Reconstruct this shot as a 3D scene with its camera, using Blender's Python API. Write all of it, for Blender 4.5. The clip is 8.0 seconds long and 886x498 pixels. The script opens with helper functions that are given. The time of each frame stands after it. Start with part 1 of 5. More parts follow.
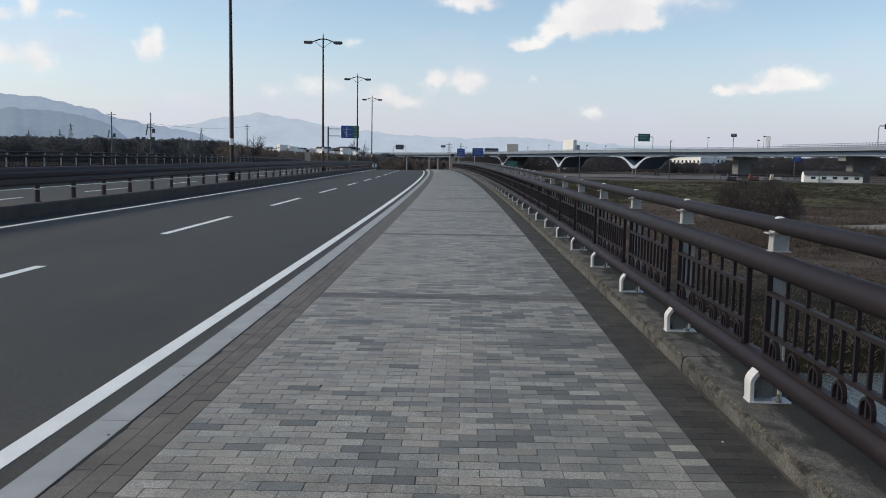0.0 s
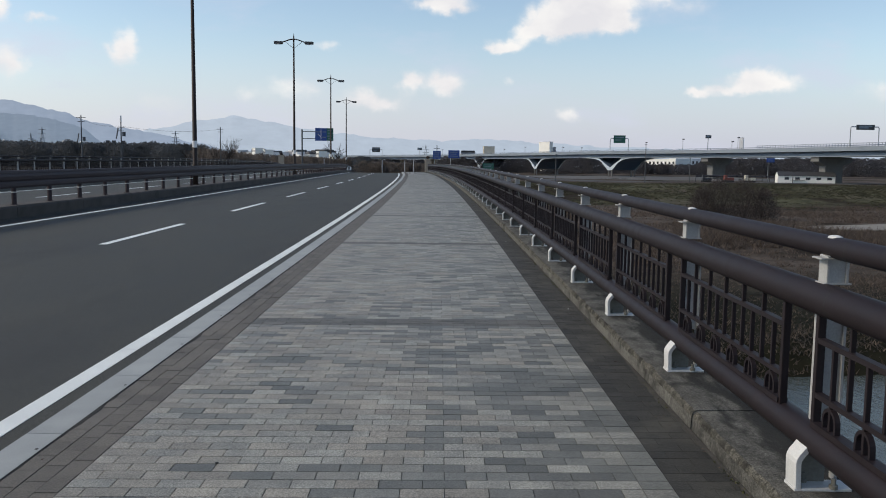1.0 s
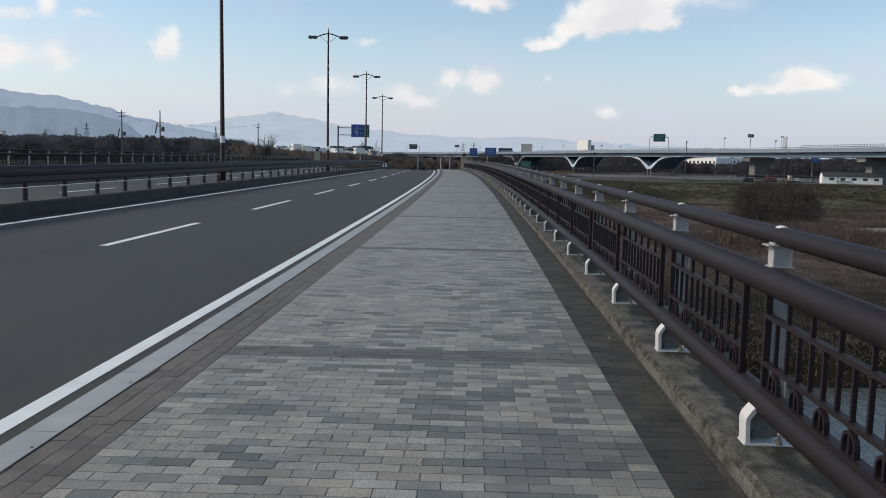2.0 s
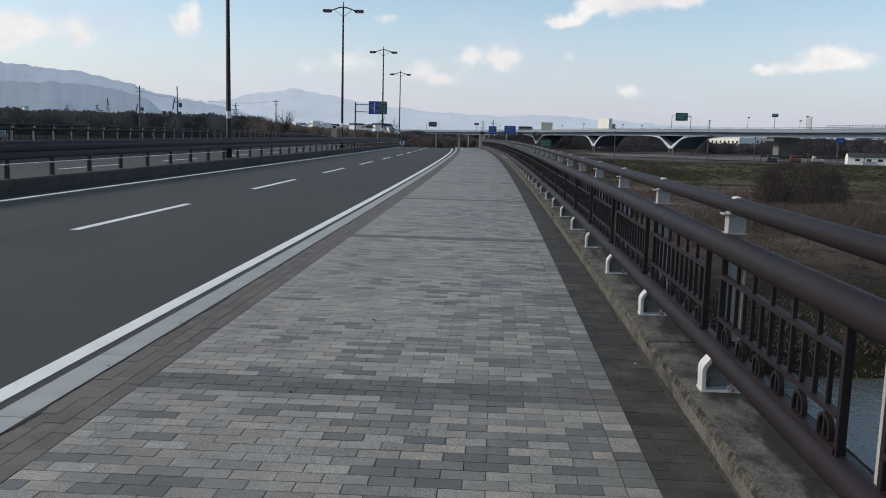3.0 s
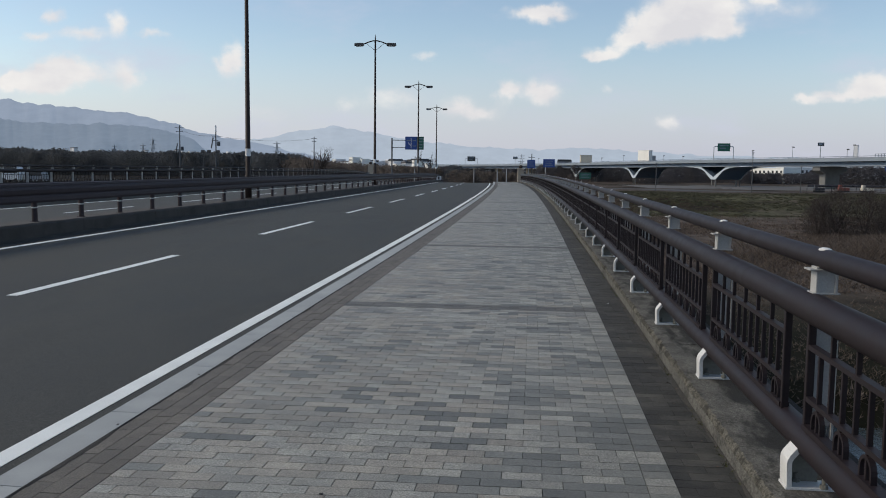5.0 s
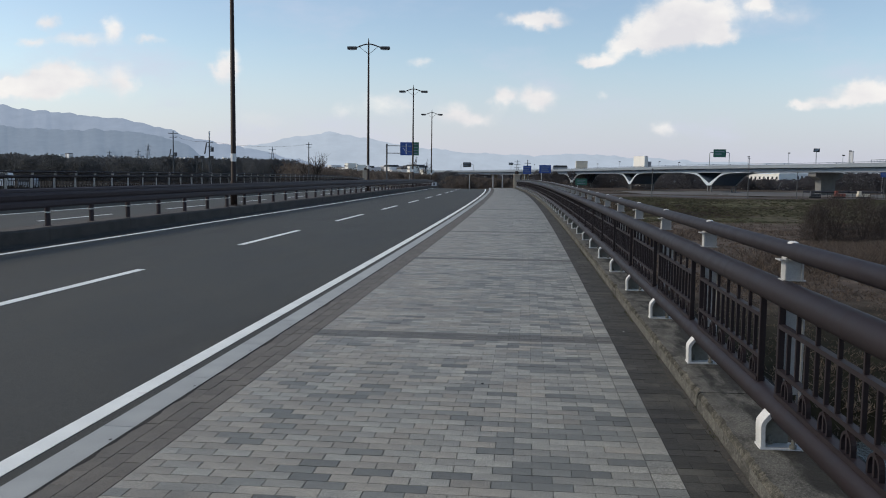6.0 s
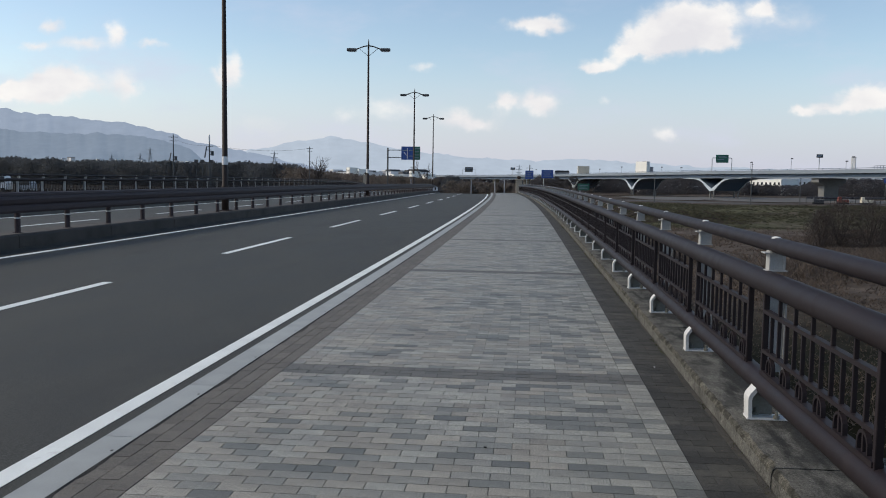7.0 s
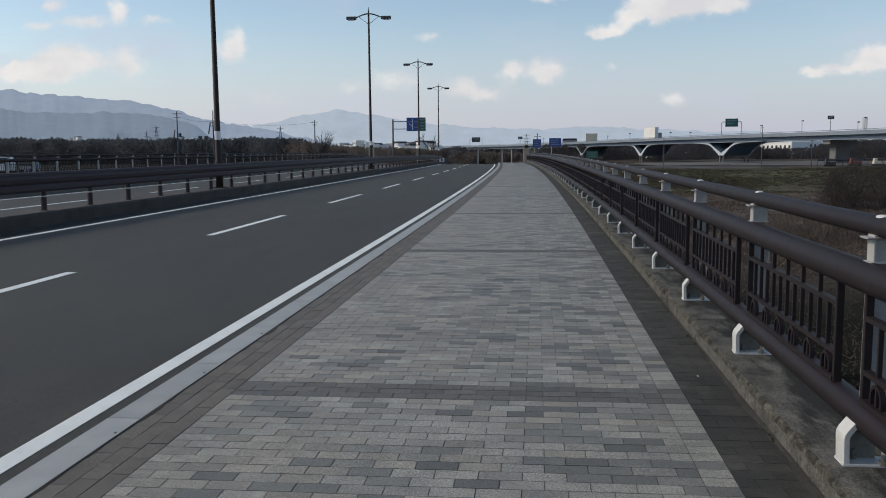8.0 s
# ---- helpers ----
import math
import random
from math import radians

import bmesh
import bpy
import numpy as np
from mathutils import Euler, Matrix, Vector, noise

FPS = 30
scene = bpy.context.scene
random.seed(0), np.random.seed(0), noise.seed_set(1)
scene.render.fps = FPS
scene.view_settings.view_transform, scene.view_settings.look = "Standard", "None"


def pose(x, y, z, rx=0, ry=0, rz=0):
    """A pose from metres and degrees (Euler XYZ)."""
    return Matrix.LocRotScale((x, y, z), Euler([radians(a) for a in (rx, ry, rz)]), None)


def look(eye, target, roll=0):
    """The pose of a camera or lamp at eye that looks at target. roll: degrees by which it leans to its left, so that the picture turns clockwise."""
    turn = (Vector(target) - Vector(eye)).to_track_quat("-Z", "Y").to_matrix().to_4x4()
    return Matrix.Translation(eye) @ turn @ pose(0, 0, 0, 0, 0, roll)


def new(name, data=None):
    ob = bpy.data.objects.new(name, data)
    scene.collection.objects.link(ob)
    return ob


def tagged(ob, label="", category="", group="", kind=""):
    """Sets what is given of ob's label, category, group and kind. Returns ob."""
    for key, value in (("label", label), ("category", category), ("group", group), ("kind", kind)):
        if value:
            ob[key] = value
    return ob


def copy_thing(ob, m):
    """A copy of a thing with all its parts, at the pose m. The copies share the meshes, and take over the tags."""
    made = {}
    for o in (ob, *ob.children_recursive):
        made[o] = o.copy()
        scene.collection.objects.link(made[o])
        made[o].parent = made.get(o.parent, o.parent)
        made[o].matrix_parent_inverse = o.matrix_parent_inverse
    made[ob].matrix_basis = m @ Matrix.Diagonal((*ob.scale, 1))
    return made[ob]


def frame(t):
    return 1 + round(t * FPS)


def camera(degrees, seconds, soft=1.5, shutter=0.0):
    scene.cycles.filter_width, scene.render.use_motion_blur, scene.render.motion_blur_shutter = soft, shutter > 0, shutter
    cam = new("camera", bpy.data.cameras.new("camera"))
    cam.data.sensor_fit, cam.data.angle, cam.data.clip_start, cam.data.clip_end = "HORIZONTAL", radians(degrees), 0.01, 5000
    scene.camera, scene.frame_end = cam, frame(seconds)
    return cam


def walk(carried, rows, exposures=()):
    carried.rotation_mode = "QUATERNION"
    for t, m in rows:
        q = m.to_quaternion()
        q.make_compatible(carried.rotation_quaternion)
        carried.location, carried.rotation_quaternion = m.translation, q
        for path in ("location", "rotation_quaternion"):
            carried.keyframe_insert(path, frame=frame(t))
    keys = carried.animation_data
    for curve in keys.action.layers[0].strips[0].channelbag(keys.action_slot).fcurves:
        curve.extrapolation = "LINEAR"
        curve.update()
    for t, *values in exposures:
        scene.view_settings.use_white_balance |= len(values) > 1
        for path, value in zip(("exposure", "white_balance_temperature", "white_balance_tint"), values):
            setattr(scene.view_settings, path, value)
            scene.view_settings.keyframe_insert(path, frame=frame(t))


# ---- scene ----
cam = camera(55.8, 8.0, soft=1.0)
METRES, EYE, TILT, LEAN, TURN = 11.029, 1.5, 0.0, 0.0, 0.3
ROWS = [
    (0.0, 0.0, 0.0, 0.0, 0.1, -5.91, -0.97),
    (0.5, 0.0093, 0.0618, -0.0014, -2.03, -6.02, -1.11),
    (1.0, 0.0181, 0.1225, -0.0005, -1.48, -5.72, -0.7),
    (1.5, 0.0265, 0.1814, 0.0008, -0.06, -5.41, -0.91),
    (3.0, 0.054, 0.3747, 0.0019, 2.39, -7.47, -1.55),
    (3.5, 0.0594, 0.4386, 0.004, 2.93, -6.08, -1.94),
    (4.0, 0.0614, 0.5, 0.0055, 2.69, -4.37, -1.25),
    (4.5, 0.0635, 0.5634, 0.0064, 5.15, -5.32, -0.7),
    (6.0, 0.0586, 0.7497, 0.0074, 4.76, -4.78, -0.7),
    (6.5, 0.057, 0.8112, 0.0071, 5.47, -4.75, -0.62),
    (7.0, 0.0532, 0.8723, 0.0072, 4.88, -4.46, -0.87),
    (7.5, 0.0546, 0.9361, 0.0068, 5.97, -4.91, -0.2),
    (8.0, 0.0551, 0.9953, 0.0062, 5.38, -6.43, 0.48),
]
walk(cam, [(t, pose(0, 0, EYE, TILT, LEAN, TURN) @ pose(METRES * x, METRES * y, METRES * z, 90 + pitch, roll, yaw)) for t, x, y, z, yaw, pitch, roll in ROWS],
     [(0.0, .05), (0.5, .12), (1.0, .05), (1.5, .05), (3.0, .03), (3.5, .1), (4.0, .05), (4.5, -.1), (6.0, 0.0), (7.0, .05), (7.5, .03), (8.0, -.14)])

# ---------------------------------------------------------------- light
SUN_EL, SUN_AZ = 36.0, 268.0      # degrees; azimuth clockwise from +y
world = bpy.data.worlds.new("sky")
scene.world = world
world.use_nodes = True


def sky_nodes():
    nt = world.node_tree
    nt.nodes.clear()
    N = nt.nodes.new
    L = nt.links.new

    def math_node(op, a, b=None, c=None, clamp=False):
        n = N("ShaderNodeMath")
        n.operation, n.use_clamp = op, clamp
        for i, v in enumerate((a, b, c)):
            if v is None:
                continue
            if isinstance(v, (int, float)):
                n.inputs[i].default_value = v
            else:
                L(v, n.inputs[i])
        return n.outputs[0]

    sky = N("ShaderNodeTexSky")
    sky.sky_type, sky.sun_disc = "NISHITA", False
    sky.sun_elevation, sky.sun_rotation = radians(SUN_EL), radians(SUN_AZ)
    sky.air_density, sky.dust_density, sky.ozone_density = 1.0, 0.6, 1.0
    coord = N("ShaderNodeTexCoord")
    sep = N("ShaderNodeSeparateXYZ")
    L(coord.outputs["Generated"], sep.inputs[0])
    x, y, z = sep.outputs
    depth = math_node("ADD", math_node("ABSOLUTE", y), 0.12)
    u = math_node("DIVIDE", x, depth)
    v = math_node("DIVIDE", z, depth)
    flat = N("ShaderNodeCombineXYZ")
    L(u, flat.inputs[0]), L(v, flat.inputs[1])
    u, v = math_node("MULTIPLY", u, 1.12), math_node("MULTIPLY", v, 1.12)
    height = v

    def fuzz(scale, detail, rough, stretch=(1, 1.6, 1)):
        mp = N("ShaderNodeMapping")
        mp.inputs["Scale"].default_value = stretch
        L(flat.outputs[0], mp.inputs[0])
        n = N("ShaderNodeTexNoise")
        n.inputs["Scale"].default_value, n.inputs["Detail"].default_value = scale, detail
        n.inputs["Roughness"].default_value = rough
        L(mp.outputs[0], n.inputs["Vector"])
        return n.outputs["Fac"]

    # cumulus clouds: bearing, height, half width, half height, strength
    clouds = [(.175, .178, .036, .017, 1.0), (.203, .194, .036, .015, 1.0), (.152, .165, .022, .011, 1.0), (.123, .155, .017, .007, .8), (.094, .143, .017, .006, .75), (.079, .138, .009, .005, .6),
              (.223, .166, .018, .008, .8), (.02, .186, .028, .007, .95), (-.019, .096, .010, .012, .8), (.023, .097, .019, .012, .9), (-.350, .130, .012, .019, .9),
              (.393, .105, .033, .010, 1.0), (.348, .092, .027, .006, .75), (.316, .091, .009, .005, .6), (.097, .098, .007, .005, .5), (.169, .064, .013, .009, .5),
              (-.118, .137, .013, .006, .5), (-.157, .089, .030, .013, .5), (-.078, .078, .019, .012, .55), (-.047, .069, .017, .008, .5),
              (-.542, .119, .031, .013, .95), (-.588, .107, .035, .011, .85), (-.619, .108, .015, .008, .7), (-.476, .116, .015, .019, .6), (-.488, .175, .010, .011, .75),
              (-.564, .184, .012, .007, .65), (-.591, .159, .012, .006, .6), (-.534, .161, .031, .007, .6), (-.442, .162, .014, .005, .6), (.27, .203, .009, .007, .7),
              (.301, .194, .027, .015, .35), (-.311, .067, .028, .012, .35), (-.214, .078, .011, .009, .35), (.58, .09, .05, .014, .7), (-.72, .10, .05, .02, .7), (.72, .17, .07, .03, .8)]
    # torn outlines
    for scale, amount in ((30, .026), (90, .014)):
        warp = N("ShaderNodeTexNoise")
        warp.inputs["Scale"].default_value, warp.inputs["Detail"].default_value = scale, 5
        L(flat.outputs[0], warp.inputs["Vector"])
        ws = N("ShaderNodeSeparateXYZ")
        L(warp.outputs["Color"], ws.inputs[0])
        u = math_node("ADD", u, math_node("MULTIPLY", math_node("SUBTRACT", ws.outputs[0], .5), amount * 1.3))
        v = math_node("ADD", v, math_node("MULTIPLY", math_node("SUBTRACT", ws.outputs[1], .5), amount * .8))
    total = None
    for cu, cv, ru, rv, strength in clouds:
        du = math_node("DIVIDE", math_node("SUBTRACT", u, cu), ru * 1.25)
        dv = math_node("DIVIDE", math_node("SUBTRACT", v, cv), rv * 1.25)
        r2 = math_node("ADD", math_node("MULTIPLY", du, du), math_node("MULTIPLY", dv, dv))
        g = math_node("MULTIPLY", math_node("POWER", 2.718, math_node("MULTIPLY", r2, -1.0)), strength)
        total = g if total is None else math_node("ADD", total, g)
    lumps = math_node("MULTIPLY", math_node("SUBTRACT", fuzz(24, 8, .58), .5), 1.25)
    body = math_node("ADD", total, math_node("MULTIPLY", lumps, math_node("MINIMUM", math_node("MULTIPLY", total, 1.6), 1.0)))
    mask = N("ShaderNodeMapRange")
    mask.interpolation_type = "SMOOTHSTEP"
    mask.inputs["From Min"].default_value, mask.inputs["From Max"].default_value = .10, .80
    L(body, mask.inputs["Value"])
    # thin veils that thicken towards the horizon
    veil = N("ShaderNodeMapRange")
    veil.interpolation_type = "SMOOTHSTEP"
    veil.inputs["From Min"].default_value, veil.inputs["From Max"].default_value = .46, .80
    L(fuzz(5.5, 6, .6, (1, 2.6, 1)), veil.inputs["Value"])
    low = N("ShaderNodeMapRange")
    low.inputs["From Min"].default_value, low.inputs["From Max"].default_value = .26, .0
    L(height, low.inputs["Value"])
    veil_amount = math_node("MULTIPLY", veil.outputs[0], math_node("ADD", math_node("MULTIPLY", low.outputs[0], .75), .26))
    horizon = N("ShaderNodeMapRange")
    horizon.interpolation_type = "SMOOTHSTEP"
    horizon.inputs["From Min"].default_value, horizon.inputs["From Max"].default_value = .17, .0
    L(height, horizon.inputs["Value"])

    def mix(fac, a, b):
        n = N("ShaderNodeMix")
        n.data_type = "RGBA"
        if isinstance(fac, (int, float)):
            n.inputs[0].default_value = fac
        else:
            L(fac, n.inputs[0])
        for i, val in ((6, a), (7, b)):
            if isinstance(val, tuple):
                n.inputs[i].default_value = (*val, 1)
            else:
                L(val, n.inputs[i])
        return n.outputs[2]

    tint = N("ShaderNodeMix")
    tint.data_type, tint.blend_type = "RGBA", "MULTIPLY"
    tint.inputs[0].default_value = 1.0
    L(sky.outputs[0], tint.inputs[6])
    tint.inputs[7].default_value = (*SKY_TINT, 1)
    side = N("ShaderNodeMapRange")
    side.inputs["From Min"].default_value, side.inputs["From Max"].default_value = -.55, .55
    L(x, side.inputs["Value"])
    base = mix(math_node("MULTIPLY", horizon.outputs[0], .86), tint.outputs[2], mix(side.outputs[0], HORIZON_SUNWARD, HORIZON))
    base = mix(veil_amount, base, VEIL)
    shade = N("ShaderNodeMapRange")
    shade.inputs["From Min"].default_value, shade.inputs["From Max"].default_value = .35, .62
    L(fuzz(15, 4, .5), shade.inputs["Value"])
    puff = mix(shade.outputs[0], CLOUD_DARK, CLOUD)
    final = mix(math_node("MULTIPLY", mask.outputs[0], .92), base, puff)
    bg = N("ShaderNodeBackground")
    bg.inputs["Strength"].default_value = SKY
    L(final, bg.inputs["Color"])
    out = N("ShaderNodeOutputWorld")
    L(bg.outputs[0], out.inputs["Surface"])


SKY = 0.1
SKY_TINT = (1.49, 1.46, 1.43)
HORIZON_SUNWARD, HORIZON, VEIL, CLOUD, CLOUD_DARK = (6.2, 6.35, 7.55), (4.9, 5.2, 6.75), (6.35, 6.6, 8.0), (9.6, 9.3, 9.0), (7.9, 7.7, 7.9)
sky_nodes()

sun = new("sun", bpy.data.lights.new("sun", "SUN"))
sun.data.energy, sun.data.angle, sun.data.color = 2.5, radians(14), (1.0, 0.87, 0.68)
az, el = radians(SUN_AZ), radians(SUN_EL)
sun.matrix_world = look((math.sin(az) * 50, math.cos(az) * 50, 60), (math.sin(az) * 50 - math.sin(az) * math.cos(el), math.cos(az) * 50 - math.cos(az) * math.cos(el), 60 - math.sin(el)))


# ---------------------------------------------------------------- materials
def surface(name, dark, light, rough=.8, scale=8.0, bump=.15, grain=120.0, metal=0.0, spread=0.0, stain=None, stain_scale=1.2, stain_size=.58, stain_soft=.16, stretch=(1, 1, 1), gloss=.5, speck=0.0):
    """A worn surface: two colours in noise at two scales, fine relief, an optional stain, and an own tone for every piece."""
    m = bpy.data.materials.new(name)
    m.use_nodes = True
    nt = m.node_tree
    bsdf = nt.nodes["Principled BSDF"]
    N, L = nt.nodes.new, nt.links.new
    coord = N("ShaderNodeTexCoord")
    mp = N("ShaderNodeMapping")
    mp.inputs["Scale"].default_value = stretch
    L(coord.outputs["Object"], mp.inputs[0])

    def noise_tex(s, detail=5, r=.6):
        n = N("ShaderNodeTexNoise")
        n.inputs["Scale"].default_value, n.inputs["Detail"].default_value, n.inputs["Roughness"].default_value = s, detail, r
        L(mp.outputs[0], n.inputs["Vector"])
        return n.outputs["Fac"]

    big, fine = noise_tex(scale), noise_tex(grain, 3, .7)
    add = N("ShaderNodeMath")
    add.operation = "MULTIPLY_ADD"
    L(fine, add.inputs[0])
    add.inputs[1].default_value = .95
    L(big, add.inputs[2])
    ramp = N("ShaderNodeMapRange")
    ramp.inputs["From Min"].default_value, ramp.inputs["From Max"].default_value = .68, 1.28
    L(add.outputs[0], ramp.inputs["Value"])
    mixc = N("ShaderNodeMix")
    mixc.data_type = "RGBA"
    L(ramp.outputs[0], mixc.inputs[0])
    mixc.inputs[6].default_value, mixc.inputs[7].default_value = (*dark, 1), (*light, 1)
    colour = mixc.outputs[2]
    if speck:
        sn, sr, sh = N("ShaderNodeTexNoise"), N("ShaderNodeMapRange"), N("ShaderNodeHueSaturation")
        sn.inputs["Scale"].default_value, sn.inputs["Detail"].default_value, sn.inputs["Roughness"].default_value = 115, 4, .8
        L(coord.outputs["Object"], sn.inputs["Vector"])
        sr.inputs["From Min"].default_value, sr.inputs["From Max"].default_value = .38, .62
        sr.inputs["To Min"].default_value, sr.inputs["To Max"].default_value = 1 - speck, 1 + speck
        L(sn.outputs["Fac"], sr.inputs["Value"])
        L(sr.outputs[0], sh.inputs["Value"]), L(colour, sh.inputs["Color"])
        colour = sh.outputs[0]
    if stain:
        sm = N("ShaderNodeMapRange")
        sm.inputs["From Min"].default_value, sm.inputs["From Max"].default_value = stain_size, stain_size + stain_soft
        L(noise_tex(stain_scale, 6, .65), sm.inputs["Value"])
        st = N("ShaderNodeMix")
        st.data_type = "RGBA"
        L(sm.outputs[0], st.inputs[0])
        L(colour, st.inputs[6])
        st.inputs[7].default_value = (*stain, 1)
        colour = st.outputs[2]
    if spread:
        geo, info = N("ShaderNodeNewGeometry"), N("ShaderNodeObjectInfo")
        s = N("ShaderNodeMath")
        s.operation = "ADD"
        L(geo.outputs["Random Per Island"], s.inputs[0]), L(info.outputs["Random"], s.inputs[1])
        fr = N("ShaderNodeMath")
        fr.operation = "FRACT"
        L(s.outputs[0], fr.inputs[0])
        rg = N("ShaderNodeMapRange")
        rg.inputs["To Min"].default_value, rg.inputs["To Max"].default_value = 1 - spread, 1 + spread
        L(fr.outputs[0], rg.inputs["Value"])
        hs = N("ShaderNodeHueSaturation")
        L(rg.outputs[0], hs.inputs["Value"])
        L(colour, hs.inputs["Color"])
        colour = hs.outputs[0]
    L(colour, bsdf.inputs["Base Color"])
    rr = N("ShaderNodeMapRange")
    rr.inputs["To Min"].default_value, rr.inputs["To Max"].default_value = max(rough - .12, .05), min(rough + .1, 1)
    L(big, rr.inputs["Value"])
    L(rr.outputs[0], bsdf.inputs["Roughness"])
    bsdf.inputs["Metallic"].default_value = metal
    bsdf.inputs["Specular IOR Level"].default_value = gloss
    if bump:
        b = N("ShaderNodeBump")
        b.inputs["Strength"].default_value, b.inputs["Distance"].default_value = bump, .01
        L(add.outputs[0], b.inputs["Height"])
        L(b.outputs[0], bsdf.inputs["Normal"])
    return m


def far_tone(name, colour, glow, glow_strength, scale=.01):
    """A distant backdrop whose emission stands in for haze over kilometres of air."""
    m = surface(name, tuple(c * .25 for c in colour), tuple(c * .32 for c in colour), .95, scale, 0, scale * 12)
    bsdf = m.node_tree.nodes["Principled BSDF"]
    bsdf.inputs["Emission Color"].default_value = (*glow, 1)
    # noise mottles this haze glow as wooded slopes and clearings would
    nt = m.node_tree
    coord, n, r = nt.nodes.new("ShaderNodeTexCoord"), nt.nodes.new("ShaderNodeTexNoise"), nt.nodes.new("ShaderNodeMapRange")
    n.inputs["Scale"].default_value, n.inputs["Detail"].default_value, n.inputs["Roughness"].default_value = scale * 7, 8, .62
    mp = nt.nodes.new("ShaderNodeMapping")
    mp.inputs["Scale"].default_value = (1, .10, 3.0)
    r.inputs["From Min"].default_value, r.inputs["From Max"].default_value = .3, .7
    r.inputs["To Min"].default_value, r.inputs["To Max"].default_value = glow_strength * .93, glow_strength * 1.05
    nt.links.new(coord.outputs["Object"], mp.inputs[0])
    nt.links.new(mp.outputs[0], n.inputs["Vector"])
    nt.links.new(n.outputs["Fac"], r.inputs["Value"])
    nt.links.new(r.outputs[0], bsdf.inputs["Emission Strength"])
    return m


PAVER = surface("grey paver", (.158, .155, .135), (.312, .307, .267), .54, 5, .45, 95, spread=.22, stain=(.205, .195, .168), stain_scale=.9, stain_size=.56, speck=.5)
PAVER_SANDY = surface("sandy beige paver", (.168, .157, .131), (.318, .298, .251), .56, 5, .45, 95, spread=.2, stain=(.205, .19, .16), stain_scale=.9, stain_size=.56, speck=.45)
PAVER_SLATE = surface("slate grey paver", (.100, .1010, .088), (.172, .174, .156), .54, 5, .4, 95, spread=.30, speck=.32)
PAVER_BAND = surface("dark band paver", (.076, .074, .066), (.140, .136, .122), .65, 6, .5, 95, spread=.2, speck=.4)
PAVER_BROWN = surface("brown paver", (.078, .071, .060), (.140, .129, .111), .8, 4, .3, 150, spread=.16, stain=(.125, .115, .100), stain_scale=2.2, stain_size=.50, speck=.35)
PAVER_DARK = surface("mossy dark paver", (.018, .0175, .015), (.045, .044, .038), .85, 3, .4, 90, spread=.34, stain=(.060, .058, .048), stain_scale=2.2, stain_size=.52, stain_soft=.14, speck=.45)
JOINT = surface("sandy joint", (.062, .060, .052), (.115, .112, .098), .95, 9, .2, 200)
ASPHALT = surface("asphalt", (.0325, .0330, .0288), (.0610, .0615, .0540), .76, 1.1, .35, 80, gloss=.29, speck=.6, stain=(.035, .0350, .032), stain_scale=.7, stain_size=.5, stain_soft=.2, stretch=(1, .3, 1))
ASPHALT_DARK = surface("median asphalt", (.035, .035, .036), (.07, .07, .07), .9, 2.2, .4, 180, stain=(.05, .048, .04), stain_scale=.8)
KERB = surface("kerb concrete", (.25, .268, .268), (.36, .382, .378), .8, 3, .15, 140, spread=.06, stain=(.22, .22, .22), stain_scale=2.4, stain_size=.62)
OLD_DARK = surface("stained median concrete", (.036, .031, .028), (.078, .068, .060), .9, 2.0, .5, 60, stain=(.036, .032, .027), stain_scale=.9, stain_size=.5)
OLD_CONCRETE = surface("weathered concrete", (.036, .0355, .032), (.160, .156, .139), .9, 5, .8, 55, stain=(.034, .033, .030), stain_scale=3.4, stain_size=.52, stain_soft=.14, stretch=(1.3, .9, 1), speck=.4, gloss=.2)
WORN_CONCRETE = surface("broken concrete edge", (.024, .023, .019), (.150, .143, .120), .95, 16, 1.0, 60, stain=(.026, .025, .021), stain_scale=7, stain_size=.46, speck=.5, gloss=.2)
WEB_GREY = surface("kerb-toned bracket grey", (.115, .112, .096), (.180, .175, .150), .75, 9, .1, 60)
ROOF_SLATE = surface("dark slate roof", (.03, .032, .036), (.05, .052, .056), .7, .5, 0, 6)
BRIGHT_WALL = surface("bright white cladding", (.78, .77, .72), (.86, .85, .80), .8, .2, 0, 4)
CONCRETE = surface("structure concrete", (.26, .26, .25), (.38, .38, .37), .9, .5, .1, 20, stain=(.22, .22, .2), stain_scale=.2)
# darker copy of CONCRETE: shade below the deck is put into its colour
PIER_CONCRETE = surface("pier concrete toned for deck shade", (.125, .128, .128), (.19, .19, .186), .9, .5, .1, 20, stain=(.10, .10, .095), stain_scale=.2)
GRIT = surface("dark gutter grit", (.022, .020, .017), (.055, .050, .042), .95, 5, .6, 120, speck=.4)
PAINT = surface("road paint", (.61, .64, .63), (.78, .82, .80), .7, 2.5, .25, 180, stain=(.50, .50, .50), stain_scale=3.0, stain_size=.62)
BROWN_STEEL = surface("dark brown painted steel", (.0105, .0068, .0080), (.0180, .0121, .0140), .58, 6, .05, 90, stain=(.024, .018, .019), stain_scale=3, stain_size=.62, gloss=.27)
WHITE_STEEL = surface("white painted aluminium", (.46, .46, .45), (.62, .62, .60), .5, 7, .05, 120, stain=(.42, .42, .40), stain_scale=5, stain_size=.64)
# darker copy of the white paint, toned for shade around the pipes
POST_GREY = surface("white post paint dulled for shade", (.27, .27, .265), (.40, .40, .39), .55, 7, .05, 120, stain=(.25, .25, .24), stain_scale=5, stain_size=.6)
LEGEND = surface("faded legend sheet", (.16, .20, .24), (.22, .26, .30), .6, 3, 0, 40)
POLE_GREY = surface("weathered pole concrete", (.06, .065, .07), (.10, .105, .11), .8, 1, 0, 20)
